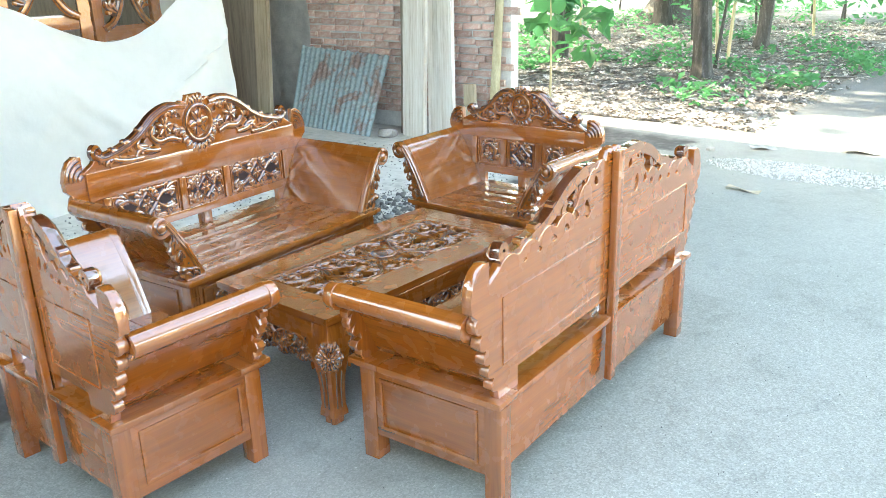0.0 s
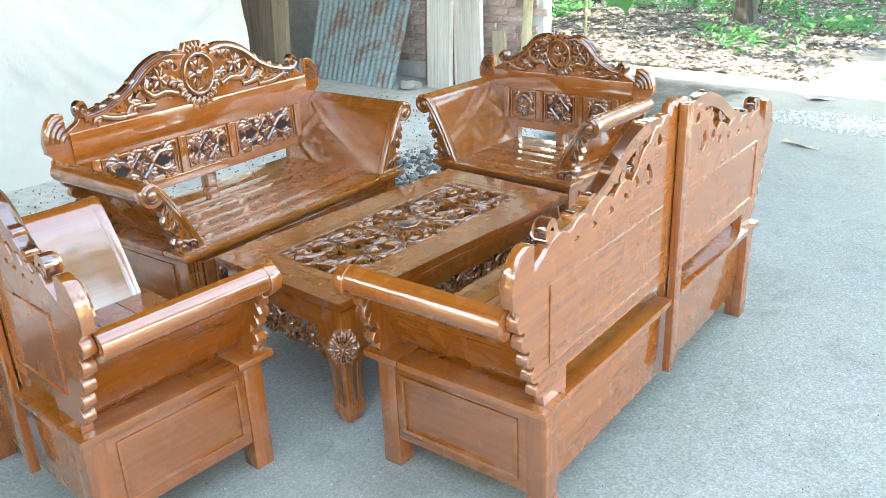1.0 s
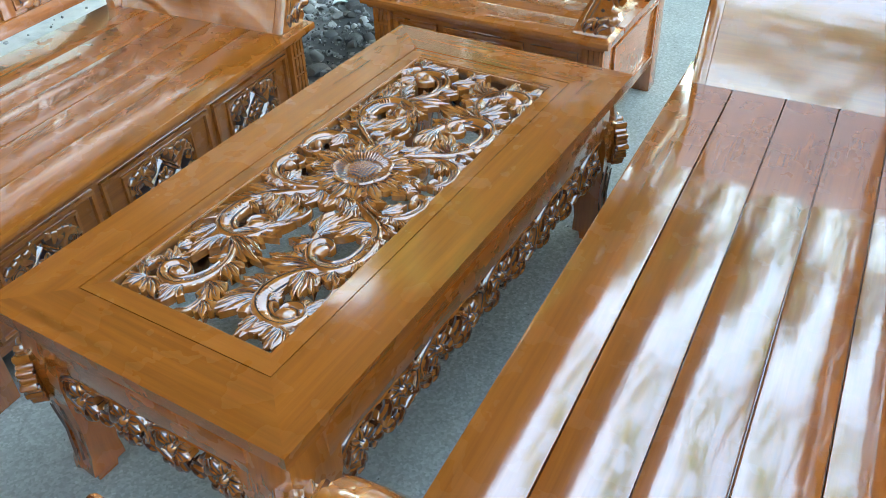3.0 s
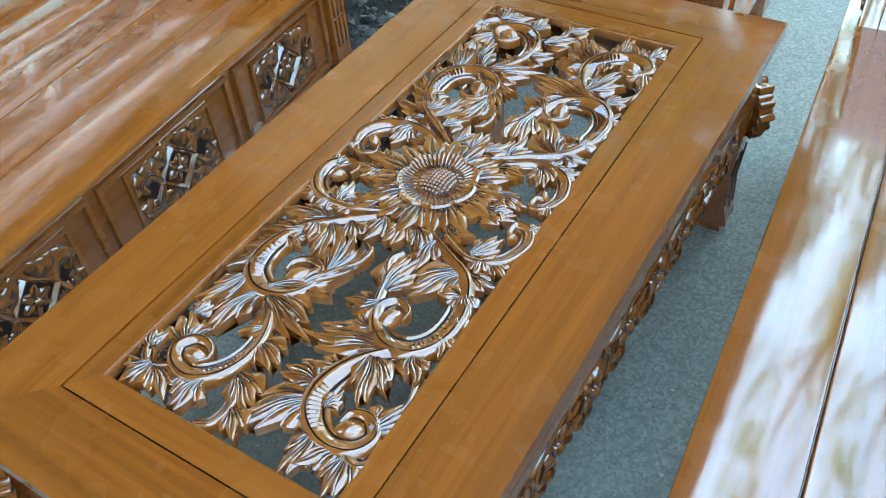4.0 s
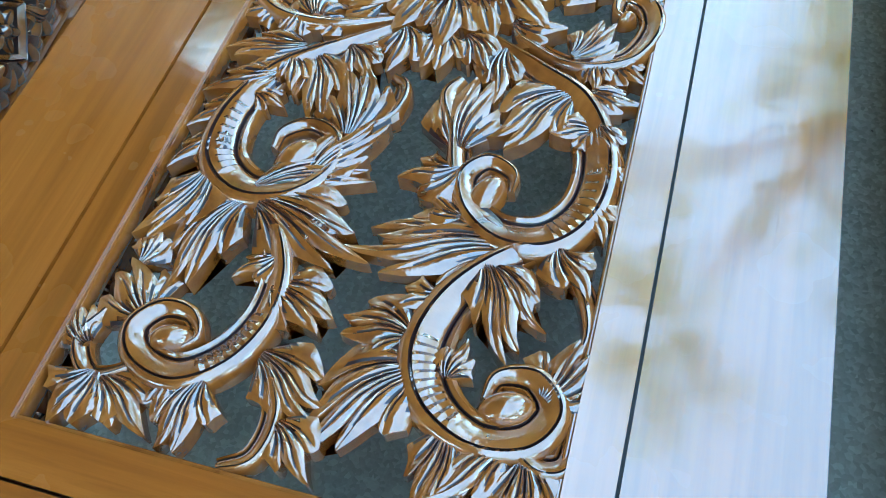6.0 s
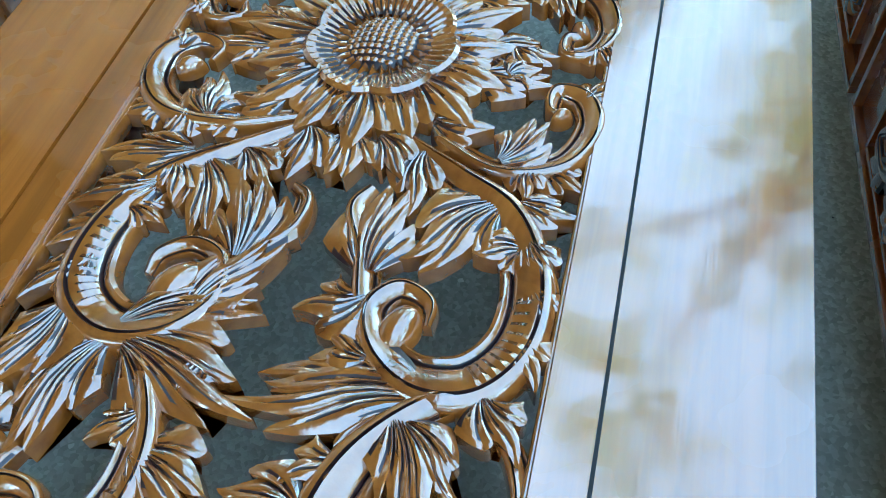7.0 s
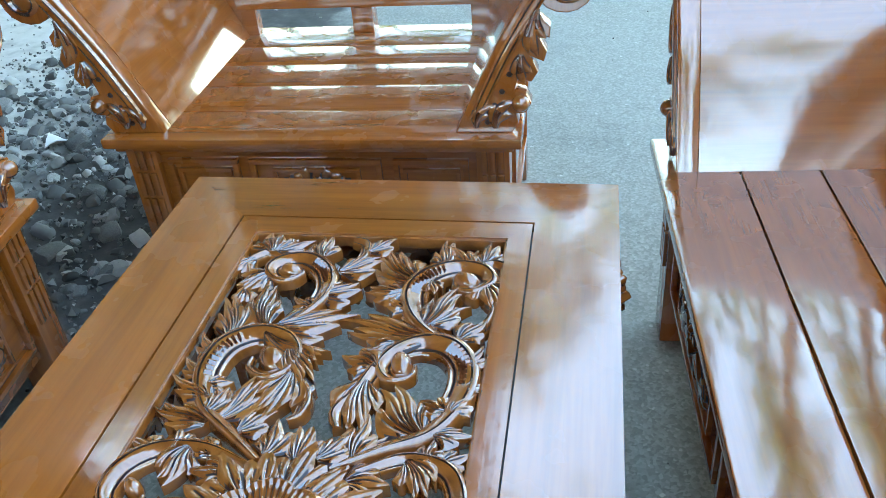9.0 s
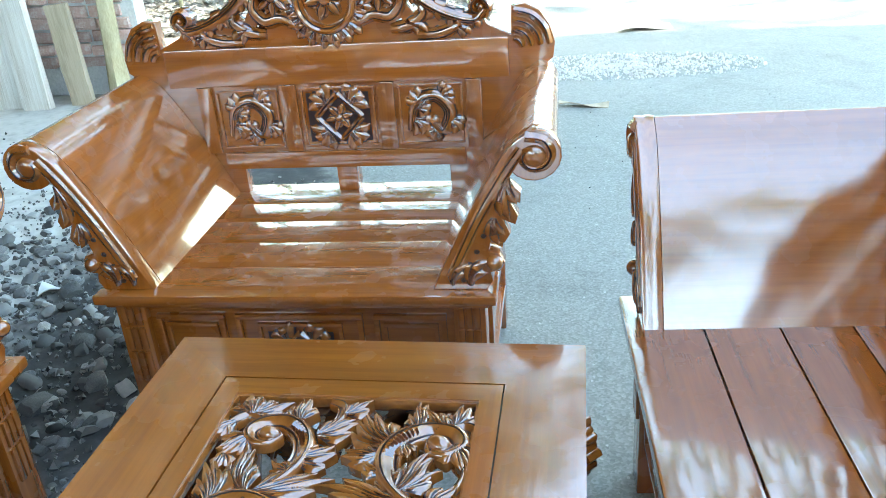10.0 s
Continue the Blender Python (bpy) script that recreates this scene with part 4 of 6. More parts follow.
def table_scrolls(m, parent):
    """The pierced scrollwork on one half of the table, about the flower at the middle: each scroll and leaf is a piece of its own."""
    rnd = random.Random(17)

    def emit(name, bm):
        bmesh.ops.recalc_face_normals(bm, faces=bm.faces[:])
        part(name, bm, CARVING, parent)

    def scroll(pts, widths, eye=None, r=0.0, turn=0.0, hatch=None, n=60):
        bm = bmesh.new()
        volute(bm, pts, widths, m, eye, hatch, n, 0.0145, 0.005)
        if r:
            bud(bm, eye, r, m, turn)
        emit("scroll", bm)

    # the great pair beside the middle line, and the pair towards the end of the table
    scroll([(-0.035, -0.095), (-0.075, -0.128), (-0.118, -0.165), (-0.140, -0.215), (-0.135, -0.262), (-0.104, -0.286), (-0.068, -0.280), (-0.046, -0.254), (-0.052, -0.226), (-0.074, -0.217), (-0.093, -0.229), (-0.095, -0.246)],
           (0.007, 0.012, 0.018, 0.022, 0.019, 0.013, 0.009, 0.007, 0.004), (-0.073, -0.249), 0.024, 0.9, (0.26, 0.42), 130)
    scroll([(0.040, -0.092), (0.088, -0.122), (0.132, -0.150), (0.156, -0.198), (0.157, -0.246), (0.136, -0.278), (0.104, -0.284), (0.076, -0.268), (0.064, -0.242), (0.076, -0.224), (0.096, -0.230), (0.099, -0.247)],
           (0.007, 0.014, 0.019, 0.021, 0.021, 0.015, 0.011, 0.008, 0.004), (0.083, -0.251), 0.021, 1.2, (0.30, 0.46), 130)
    scroll([(-0.096, -0.286), (-0.066, -0.320), (-0.048, -0.356), (-0.046, -0.392), (-0.060, -0.424), (-0.088, -0.444), (-0.118, -0.438), (-0.130, -0.420), (-0.118, -0.402), (-0.098, -0.401), (-0.087, -0.414), (-0.094, -0.425)],
           (0.008, 0.012, 0.016, 0.018, 0.016, 0.013, 0.010, 0.007, 0.004), (-0.104, -0.421), 0.018, 0.3, (0.27, 0.42), 120)
    scroll([(0.150, -0.280), (0.112, -0.305), (0.084, -0.342), (0.074, -0.384), (0.088, -0.418), (0.120, -0.437), (0.152, -0.432), (0.165, -0.410), (0.150, -0.392), (0.128, -0.395), (0.122, -0.411)],
           (0.007, 0.014, 0.020, 0.021, 0.017, 0.017, 0.014, 0.009, 0.004), (0.137, -0.414), 0.021, 0.4, (0.28, 0.46), 120)
    # scrolls that flank the flower
    scroll([(-0.041, -0.083), (-0.095, -0.100), (-0.144, -0.096), (-0.172, -0.072), (-0.176, -0.038), (-0.158, -0.016), (-0.136, -0.021), (-0.138, -0.038)], (0.007, 0.012, 0.015, 0.014, 0.010, 0.007, 0.004), (-0.152, -0.048), 0.014, 0.6, None, 60)
    scroll([(0.070, -0.086), (0.117, -0.108), (0.160, -0.096), (0.177, -0.058), (0.168, -0.029), (0.148, -0.023), (0.146, -0.040), (0.156, -0.044)], (0.007, 0.010, 0.013, 0.012, 0.009, 0.007, 0.004), (0.154, -0.050), 0.010, 0.6, None, 60)
    # thin stalks
    for pts, w in (([(-0.050, -0.248), (-0.036, -0.216), (-0.014, -0.190), (-0.012, -0.163), (-0.024, -0.152)], (0.008, 0.009, 0.009, 0.008, 0.004)),
                   ([(0.066, -0.262), (0.055, -0.232), (0.044, -0.196), (0.030, -0.166), (0.036, -0.145)], (0.010, 0.011, 0.010, 0.011, 0.007)),
                   ([(0.150, -0.292), (0.172, -0.322), (0.180, -0.352), (0.172, -0.378)], (0.007, 0.008, 0.007, 0.005)),
                   ([(-0.118, -0.442), (-0.134, -0.454), (-0.150, -0.458), (-0.166, -0.438), (-0.158, -0.412)], (0.006, 0.006, 0.008, 0.008, 0.005)),
                   ([(0.150, -0.436), (0.166, -0.446), (0.180, -0.440), (0.180, -0.415)], (0.010, 0.010, 0.010, 0.006)),
                   ([(-0.030, -0.425), (-0.012, -0.455), (-0.014, -0.485), (-0.034, -0.497)], (0.008, 0.009, 0.009, 0.006))):
        scroll(pts, w, None, 0.0, 0.0, None, 24)

    def leaves(*rows):
        for ax, ay, bx, by, w, bend, lobes in rows:
            bm = bmesh.new()
            acanthus(bm, (ax, ay), (bx, by), w * 1.12, m, bend * 1.6, lobes, 0.0125 + rnd.uniform(-0.0022, 0.0022), 0.005, rnd.uniform(-0.002, 0.004), 2.2 * bend + rnd.uniform(-0.1, 0.1), rnd.uniform(-0.0022, 0.0022))
            emit("acanthus_leaf", bm)

    # along the outside of the great scrolls
    leaves((-0.108, -0.136, -0.181, -0.140, 0.032, 0.06, 4), (-0.122, -0.172, -0.181, -0.188, 0.030, 0.08, 3), (-0.138, -0.205, -0.183, -0.226, 0.028, 0.08, 3), (-0.140, -0.240, -0.183, -0.270, 0.028, 0.08, 3),
           (-0.136, -0.276, -0.180, -0.350, 0.036, 0.10, 4), (0.140, -0.140, 0.183, -0.146, 0.024, 0.0, 3), (0.152, -0.172, 0.182, -0.200, 0.026, -0.08, 3), (0.160, -0.208, 0.183, -0.232, 0.024, -0.08, 3),
           (0.158, -0.244, 0.183, -0.272, 0.026, -0.08, 3), (0.146, -0.290, 0.182, -0.314, 0.030, -0.10, 3))
    # inside them
    leaves((-0.100, -0.142, -0.090, -0.220, 0.036, 0.10, 4), (-0.040, -0.222, -0.064, -0.145, 0.048, -0.06, 4), (-0.056, -0.276, 0.006, -0.216, 0.034, 0.10, 4), (0.126, -0.142, 0.100, -0.222, 0.046, -0.12, 4),
           (0.050, -0.216, 0.068, -0.136, 0.044, 0.08, 4), (0.056, -0.236, 0.012, -0.236, 0.038, 0.15, 3), (-0.030, -0.098, -0.040, -0.148, 0.036, 0.1, 3), (0.062, -0.105, 0.082, -0.158, 0.032, -0.1, 3))
    # fans that spring where one scroll leaves another
    leaves((-0.092, -0.288, 0.004, -0.272, 0.028, 0.10, 4), (-0.084, -0.298, 0.004, -0.346, 0.056, 0.05, 5), (-0.098, -0.300, -0.098, -0.392, 0.036, -0.12, 4), (0.112, -0.296, 0.010, -0.354, 0.052, -0.10, 5),
           (0.100, -0.288, 0.004, -0.280, 0.040, 0.08, 4), (0.098, -0.312, 0.110, -0.394, 0.034, 0.10, 4), (0.106, -0.316, 0.132, -0.366, 0.026, 0.10, 3), (-0.046, -0.366, 0.004, -0.394, 0.042, 0.05, 4),
           (0.060, -0.380, 0.010, -0.394, 0.038, -0.10, 4), (-0.128, -0.410, -0.160, -0.364, 0.044, 0.05, 4), (-0.152, -0.370, -0.158, -0.336, 0.024, -0.1, 3))
    # along the end of the panel
    leaves((-0.142, -0.458, -0.158, -0.500, 0.046, 0.05, 4), (-0.136, -0.460, -0.100, -0.501, 0.034, 0.10, 3), (-0.066, -0.446, -0.058, -0.501, 0.036, -0.10, 4), (-0.034, -0.418, 0.008, -0.470, 0.038, 0.10, 4),
           (0.078, -0.402, 0.032, -0.490, 0.048, -0.12, 5), (0.104, -0.434, 0.084, -0.500, 0.034, 0.10, 4), (0.156, -0.446, 0.158, -0.501, 0.038, 0.05, 4), (0.160, -0.404, 0.178, -0.352, 0.042, -0.05, 4),
           (0.146, -0.440, 0.120, -0.494, 0.030, -0.1, 3), (-0.004, -0.462, 0.018, -0.501, 0.030, 0.1, 3), (-0.160, -0.440, -0.181, -0.400, 0.026, 0.1, 3), (-0.090, -0.446, -0.098, -0.478, 0.026, 0.1, 3))
    # beside the flower
    leaves((-0.112, -0.100, -0.110, -0.050, 0.036, 0.10, 4), (-0.149, -0.096, -0.181, -0.114, 0.030, -0.08, 3), (0.118, -0.104, 0.134, -0.052, 0.032, -0.10, 4), (0.152, -0.104, 0.183, -0.120, 0.026, 0.0, 3),
           (-0.100, -0.010, -0.126, -0.030, 0.026, 0.1, 3), (0.108, -0.016, 0.132, -0.008, 0.028, 0.1, 3), (-0.168, -0.030, -0.183, -0.008, 0.024, 0.0, 3), (0.170, -0.030, 0.183, -0.006, 0.024, 0.0, 3),
           (-0.082, -0.014, -0.150, -0.008, 0.034, 0.05, 4), (0.084, -0.014, 0.146, -0.006, 0.034, -0.05, 4), (-0.060, -0.070, -0.104, -0.064, 0.034, 0.1, 3),
           (-0.130, -0.098, -0.142, -0.130, 0.026, 0.1, 3), (0.140, -0.104, 0.150, -0.136, 0.024, -0.1, 3), (-0.088, -0.096, -0.120, -0.118, 0.024, 0.0, 3))
    # short lobes that thicken the inner bends
    leaves((0.062, -0.072, 0.106, -0.066, 0.034, -0.1, 3), (0.004, -0.096, 0.004, -0.146, 0.040, 0.0, 4), (0.026, -0.098, 0.044, -0.140, 0.030, 0.1, 3), (-0.116, -0.150, -0.112, -0.190, 0.028, 0.1, 3),
           (-0.132, -0.196, -0.106, -0.208, 0.026, 0.1, 3), (-0.070, -0.128, -0.052, -0.168, 0.030, 0.1, 3), (0.148, -0.178, 0.124, -0.196, 0.026, -0.1, 3), (0.070, -0.278, 0.046, -0.256, 0.026, 0.1, 3),
           (0.074, -0.344, 0.040, -0.352, 0.028, 0.1, 3), (-0.052, -0.340, -0.086, -0.352, 0.024, 0.1, 3), (0.094, -0.404, 0.110, -0.380, 0.022, 0.1, 3), (-0.028, -0.300, -0.040, -0.322, 0.020, 0.0, 3))


def big_flower(m):
    """A sunflower: a ring of broad fluted leaves, a shallow cup with radial cuts, a frill and a hatched eye."""
    bm = bmesh.new()
    for k in range(15):
        a = 2 * math.pi * (k + 0.3) / 15
        d = Vector((math.cos(a), math.sin(a)))
        piece = bmesh.new()
        acanthus(piece, d * 0.050, d * (0.120 if k % 2 else 0.110), 0.060, m @ Matrix.Translation((0, 0, 0.0012 * (k % 2))), 0.03, 3, 0.012, 0.004, 0.001)
        me = bpy.data.meshes.new("petal")
        piece.to_mesh(me)
        piece.free()
        bm.from_mesh(me)
        bpy.data.meshes.remove(me)
    # the cup: one dished, lobed sheet with fine radial cuts
    seg, rings = 192, 8
    prev = None
    for k in range(rings + 1):
        u = k / rings
        ring = []
        for q in range(seg):
            a = 2 * math.pi * q / seg
            lobe = abs(math.cos(3.5 * a + 0.4)) ** 0.6
            r = 0.036 + (0.021 + 0.008 * lobe) * u
            z = 0.013 + 0.008 * u ** 1.3 - 0.004 * (u > 0.95) - 0.003 * (1 - lobe) * u + (0.0012 if q % 4 < 2 else -0.0008) * math.sin(math.pi * min(1.0, u * 1.05))
            ring.append(bm.verts.new(m @ Vector((r * math.cos(a), r * math.sin(a), z))))
        if prev:
            for q in range(seg):
                f = bm.faces.new((prev[q], prev[(q + 1) % seg], ring[(q + 1) % seg], ring[q]))
                f.material_index = 1 if u < 0.15 or (q % 4 == 1 and u < 0.75) else 0
        prev = ring
    low = [bm.verts.new(m @ Vector((0.056 * math.cos(2 * math.pi * q / seg), 0.056 * math.sin(2 * math.pi * q / seg), -0.004))) for q in range(seg)]
    for q in range(seg):
        bm.faces.new((prev[q], prev[(q + 1) % seg], low[(q + 1) % seg], low[q]))
    for k in range(28):
        a = 2 * math.pi * k / 28
        d = Vector((math.cos(a), math.sin(a)))
        mm = m @ Matrix.Translation((0, 0, 0.010))
        ribbon(bm, [d * 0.029, d * 0.035, d * 0.041], (0.0030, 0.0040, 0.0022), mm, 0.009, 0.01, 1, 5, cut=0.002, glaze=(0.0, 1.0))
    dome(bm, (0, 0), 0.033, 0.016, m @ Matrix.Translation((0, 0, 0.006)), 1, 18, 5)
    for i in range(-5, 6):
        for j in range(-5, 6):
            x, y = i * 0.0060, j * 0.0060
            q = x * x + y * y
            if q < 0.030 ** 2:
                z = 0.006 + 0.016 * math.sqrt(max(0.0, 1 - q / 0.033 ** 2))
                dome(bm, (x, y), 0.0036, 0.0014, m @ Matrix.Translation((0, 0, z - 0.0003)), 0, 6, 2)
    return bm


def apron_carving(length, m, height=0.12):
    """A pierced fringe of flowers and scrolls, hanging from y = 0."""
    bm = bmesh.new()
    n = max(3, round(length / 0.125))
    step = length / n
    for i in range(n):
        x = -length / 2 + (i + 0.5) * step
        u = abs(x) / (length / 2)
        drop_z = -0.055 - 0.012 * math.cos(i * 2.2) + 0.012 * u
        flower(bm, (x, drop_z), 0.036, m, 9, 0.013, 0.014)
        s = 1 if i % 2 else -1
        ribbon(bm, [(x - s * step * 0.55, -0.012), (x - s * step * 0.1, -0.004), (x + s * step * 0.42, -0.03), (x + s * step * 0.4, -0.075), (x + s * step * 0.1, -0.10)], (0.006, 0.009, 0.010, 0.006), m, 0.012, 0.014, 2, 20)
        for a, b in (((-0.3, -0.03), (-0.5, -0.085)), ((0.25, -0.08), (0.48, -0.105)), ((-0.05, -0.085), (-0.15, -0.122)), ((0.1, -0.02), (0.42, -0.012)), ((-0.2, -0.09), (-0.42, -0.108))):
            leaf(bm, (x + a[0] * step, a[1]), (x + b[0] * step, b[1]), 0.034, m, 0.15, 3, 2, 0.011, 0.014, 0.003, 10)
    return bm


def table_leg(sx, sy):
    """A cabriole leg: broad carved knee at the corner, fluted shaft, small foot."""
    bm = bmesh.new()
    rings = ((0.425, 0.0, 0.105), (0.37, 0.007, 0.116), (0.31, 0.011, 0.110), (0.25, 0.005, 0.090), (0.20, -0.001, 0.076), (0.15, -0.004, 0.069), (0.08, -0.002, 0.066), (0.05, 0.006, 0.076), (0.034, 0.008, 0.078), (0.03, -0.006, 0.052), (0.0, -0.006, 0.048))
    prev = None
    for z, out, w in rings:
        cx, cy = TABLE["x"] - 0.02 + out, TABLE["y"] - 0.02 + out
        q = w * 0.30
        pts = [(cx, cy - q), (cx - q * 0.3, cy - q * 0.3), (cx - q, cy), (cx - w * 0.5, cy - 0.004), (cx - w, cy), (cx - w, cy - w), (cx, cy - w), (cx - 0.004, cy - w * 0.5)]
        ring = [bm.verts.new((sx * x, sy * y, z)) for x, y in pts]
        if prev:
            for i in range(8):
                bm.faces.new((prev[i], prev[(i + 1) % 8], ring[(i + 1) % 8], ring[i]))
        else:
            bm.faces.new(ring)
        prev = ring
    bm.faces.new(prev[::-1])
    bmesh.ops.recalc_face_normals(bm, faces=bm.faces[:])
    return bm


def coffee_table():
    top = thing("coffee_table", pose(-0.004, 0, 0), "varnished teak coffee table with a pierced carved floral top", "table", "carved seating set")
    tx, ty, tz = TABLE["x"], TABLE["y"], TABLE["z"]
    gx, gy = 0.216, 0.543
    # broad frame, mitred, with a sunk inner ledge
    for s in (-1, 1):
        def rail(o, i, flip):
            pts = [(-o[0], s * o[1]), (o[0], s * o[1]), (i[0], s * i[1]), (-i[0], s * i[1])]
            return [(y, x) for x, y in pts] if flip else pts
        part("top_rail", board("top_rail", [rail((tx, ty), (gx, gy), False)], 0.026, Matrix.Translation((0, 0, tz - 0.013)), WX, 0.0), WX, top)
        part("top_rail", board("top_rail", [rail((ty, tx), (gy, gx), True)], 0.026, Matrix.Translation((0, 0, tz - 0.013)), WY, 0.0), WY, top)
        part("inner_ledge", board("inner_ledge", [rail((gx - 0.0025, gy - 0.0025), (KX, KY), False)], 0.022, Matrix.Translation((0, 0, tz - 0.0118)), WX, 0.0), WX, top)
        part("inner_ledge", board("inner_ledge", [rail((gy - 0.0025, gx - 0.0025), (KY, KX), True)], 0.022, Matrix.Translation((0, 0, tz - 0.0118)), WY, 0.0), WY, top)
        part("groove", board("groove", [rail((gx + 0.006, gy + 0.006), (gx - 0.008, gy - 0.008), False)], 0.006, Matrix.Translation((0, 0, tz - 0.0195)), GLAZE_SHADE, 0.0), GLAZE_SHADE, top, "narrow dark groove")
        part("groove", board("groove", [rail((gy + 0.006, gx + 0.006), (gy - 0.008, gx - 0.008), True)], 0.006, Matrix.Translation((0, 0, tz - 0.0195)), GLAZE_SHADE, 0.0), GLAZE_SHADE, top, "narrow dark groove")
        part("lip", box(s * (tx - 0.02) - 0.012, s * (tx - 0.02) + 0.012, -ty + 0.01, ty - 0.01, tz - 0.04, tz - 0.0265, 0.005), WY, top)
        part("lip", box(-tx + 0.033, tx - 0.033, s * (ty - 0.02) - 0.012, s * (ty - 0.02) + 0.012, tz - 0.04, tz - 0.0265, 0.005), WX, top)
        part("apron", box(s * (tx - 0.024) - 0.011, s * (tx - 0.024) + 0.011, -ty + 0.10, ty - 0.10, 0.355, tz - 0.0405, 0.003), WY, top)
        part("apron", box(-tx + 0.10, tx - 0.10, s * (ty - 0.024) - 0.011, s * (ty - 0.024) + 0.011, 0.355, tz - 0.0405, 0.003), WX, top)
        side = Matrix.Translation((s * (tx - 0.024), 0, 0.358)) @ Matrix.Rotation(s * math.pi / 2, 4, "Z") @ UPRIGHT
        part("apron_carving", apron_carving(2 * ty - 0.24, side), CARVING, top)
        end = Matrix.Translation((0, s * (ty - 0.024), 0.358)) @ Matrix.Rotation(math.pi if s > 0 else 0, 4, "Z") @ UPRIGHT
        part("apron_carving", apron_carving(2 * tx - 0.22, end), CARVING, top)
    m = Matrix.Translation((0, 0, tz - 0.0145))
    rim = [[(-KX - 0.001, -KY - 0.001), (KX + 0.001, -KY - 0.001), (KX + 0.001, KY + 0.001), (-KX - 0.001, KY + 0.001)], [(-KX + 0.004, -KY + 0.004), (KX - 0.004, -KY + 0.004), (KX - 0.004, KY - 0.004), (-KX + 0.004, KY - 0.004)]]
    carving = part("carved_panel", board("carved_panel", rim, 0.016, Matrix.Translation((0, 0, tz - 0.0115)), CARVED, 0.002), CARVED, top, "pierced teak scrollwork with dark glaze in the veins")
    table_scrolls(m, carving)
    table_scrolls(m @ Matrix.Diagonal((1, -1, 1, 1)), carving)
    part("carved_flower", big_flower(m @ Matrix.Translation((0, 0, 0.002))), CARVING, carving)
    for sx in (-1, 1):
        for sy in (-1, 1):
            lg = part("leg", table_leg(sx, sy), WZ, top)
            d = Matrix.Translation((sx * (tx - 0.017), sy * (ty - 0.017), 0.298)) @ Matrix.Rotation(math.atan2(sy, sx) + math.pi / 2, 4, "Z") @ UPRIGHT
            bm = bmesh.new()
            for k in range(12):
                a = 2 * math.pi * k / 12
                v = Vector((math.cos(a), math.sin(a) * 1.22))
                leaf(bm, v * 0.022, v * (0.058 - 0.005 * (k % 2)), 0.028, d, 0.0, 2, 2, 0.011, 0.024, 0.001, 7)
            flower(bm, (0, 0), 0.032, d @ Matrix.Translation((0, 0, 0.007)), 9, 0.011, 0.012)
            part("knee_carving", bm, CARVING, lg)
            # curved brackets between leg and aprons
            arch = [(0.0, 0.0), (0.0, -0.15)] + [(0.115 * (1 - math.cos(radians(a))), -0.15 + 0.135 * math.sin(radians(a))) for a in (15, 30, 45, 60, 75, 90)] + [(0.125, 0.0)]
            ol = [(sx * (-tx + 0.13 + x) * -1, 0.365 + z) for x, z in arch]
            part("bracket", board("bracket", [ol], 0.024, Matrix.Translation((0, sy * (ty - 0.032), 0)) @ UPRIGHT, WX, 0.004), WX, lg)
            ol = [(sy * (-ty + 0.13 + x) * -1, 0.365 + z) for x, z in arch]
            part("bracket", board("bracket", [ol], 0.024, Matrix.Translation((sx * (tx - 0.032), 0, 0)) @ Matrix.Rotation(math.pi / 2, 4, "Z") @ UPRIGHT, WY, 0.004), WY, lg)
            for t in (0.33, 0.67):
                fl = bmesh.new()
                for face in (0, 1):
                    ps = []
                    for z, o, w in ((0.225, 0.002, 0.083), (0.15, -0.004, 0.069), (0.07, -0.001, 0.067)):
                        px, py = tx - 0.02 + o - (t * w if face else -0.001), ty - 0.02 + o - (0.0 if face else t * w) + (0.001 if face else 0)
                        ps.append((sx * px, sy * py, z))
                    for p0, p1 in zip(ps, ps[1:]):
                        dx = Vector((0.003, 0, 0)) if face else Vector((0, 0.003, 0))
                        out = Vector((0, sy * 0.004, 0)) if face else Vector((sx * 0.004, 0, 0))
                        vs = [fl.verts.new(Vector(p) + k) for p in (p0, p1) for k in (-dx, out, dx)]
                        fl.faces.new((vs[0], vs[1], vs[4], vs[3])), fl.faces.new((vs[1], vs[2], vs[5], vs[4]))
                part("flute", fl, STAIN_SHADE, lg)
    return top


coffee_table()
DEPTH = 0.615
GROUP = "carved seating set"
bench("two_seater_bench", 1.335, 0.70, 1.25, pose(-0.616, 0.022, 0, 0, 0, 95.0), "varnished teak two-seater bench with carved crest and panels", "bench", GROUP)
bench("three_seater_bench", 1.66, 0.632, 1.15, pose(0.447, 0.106, 0, 0, 0, -86.0), "long varnished teak bench with scrolled arms and scalloped back", "bench", GROUP)
bench("armchair", 0.83, DEPTH, 1.02, pose(-0.254, 0.913, 0, 0, 0, 1.3), "varnished teak armchair with carved medallion crest beside the rubble", "armchair", GROUP)
bench("armchair", 0.83, DEPTH, 1.10, pose(-0.130, -0.883, 0, 0, 0, 180), "varnished teak armchair with its plain panelled back showing", "armchair", GROUP)


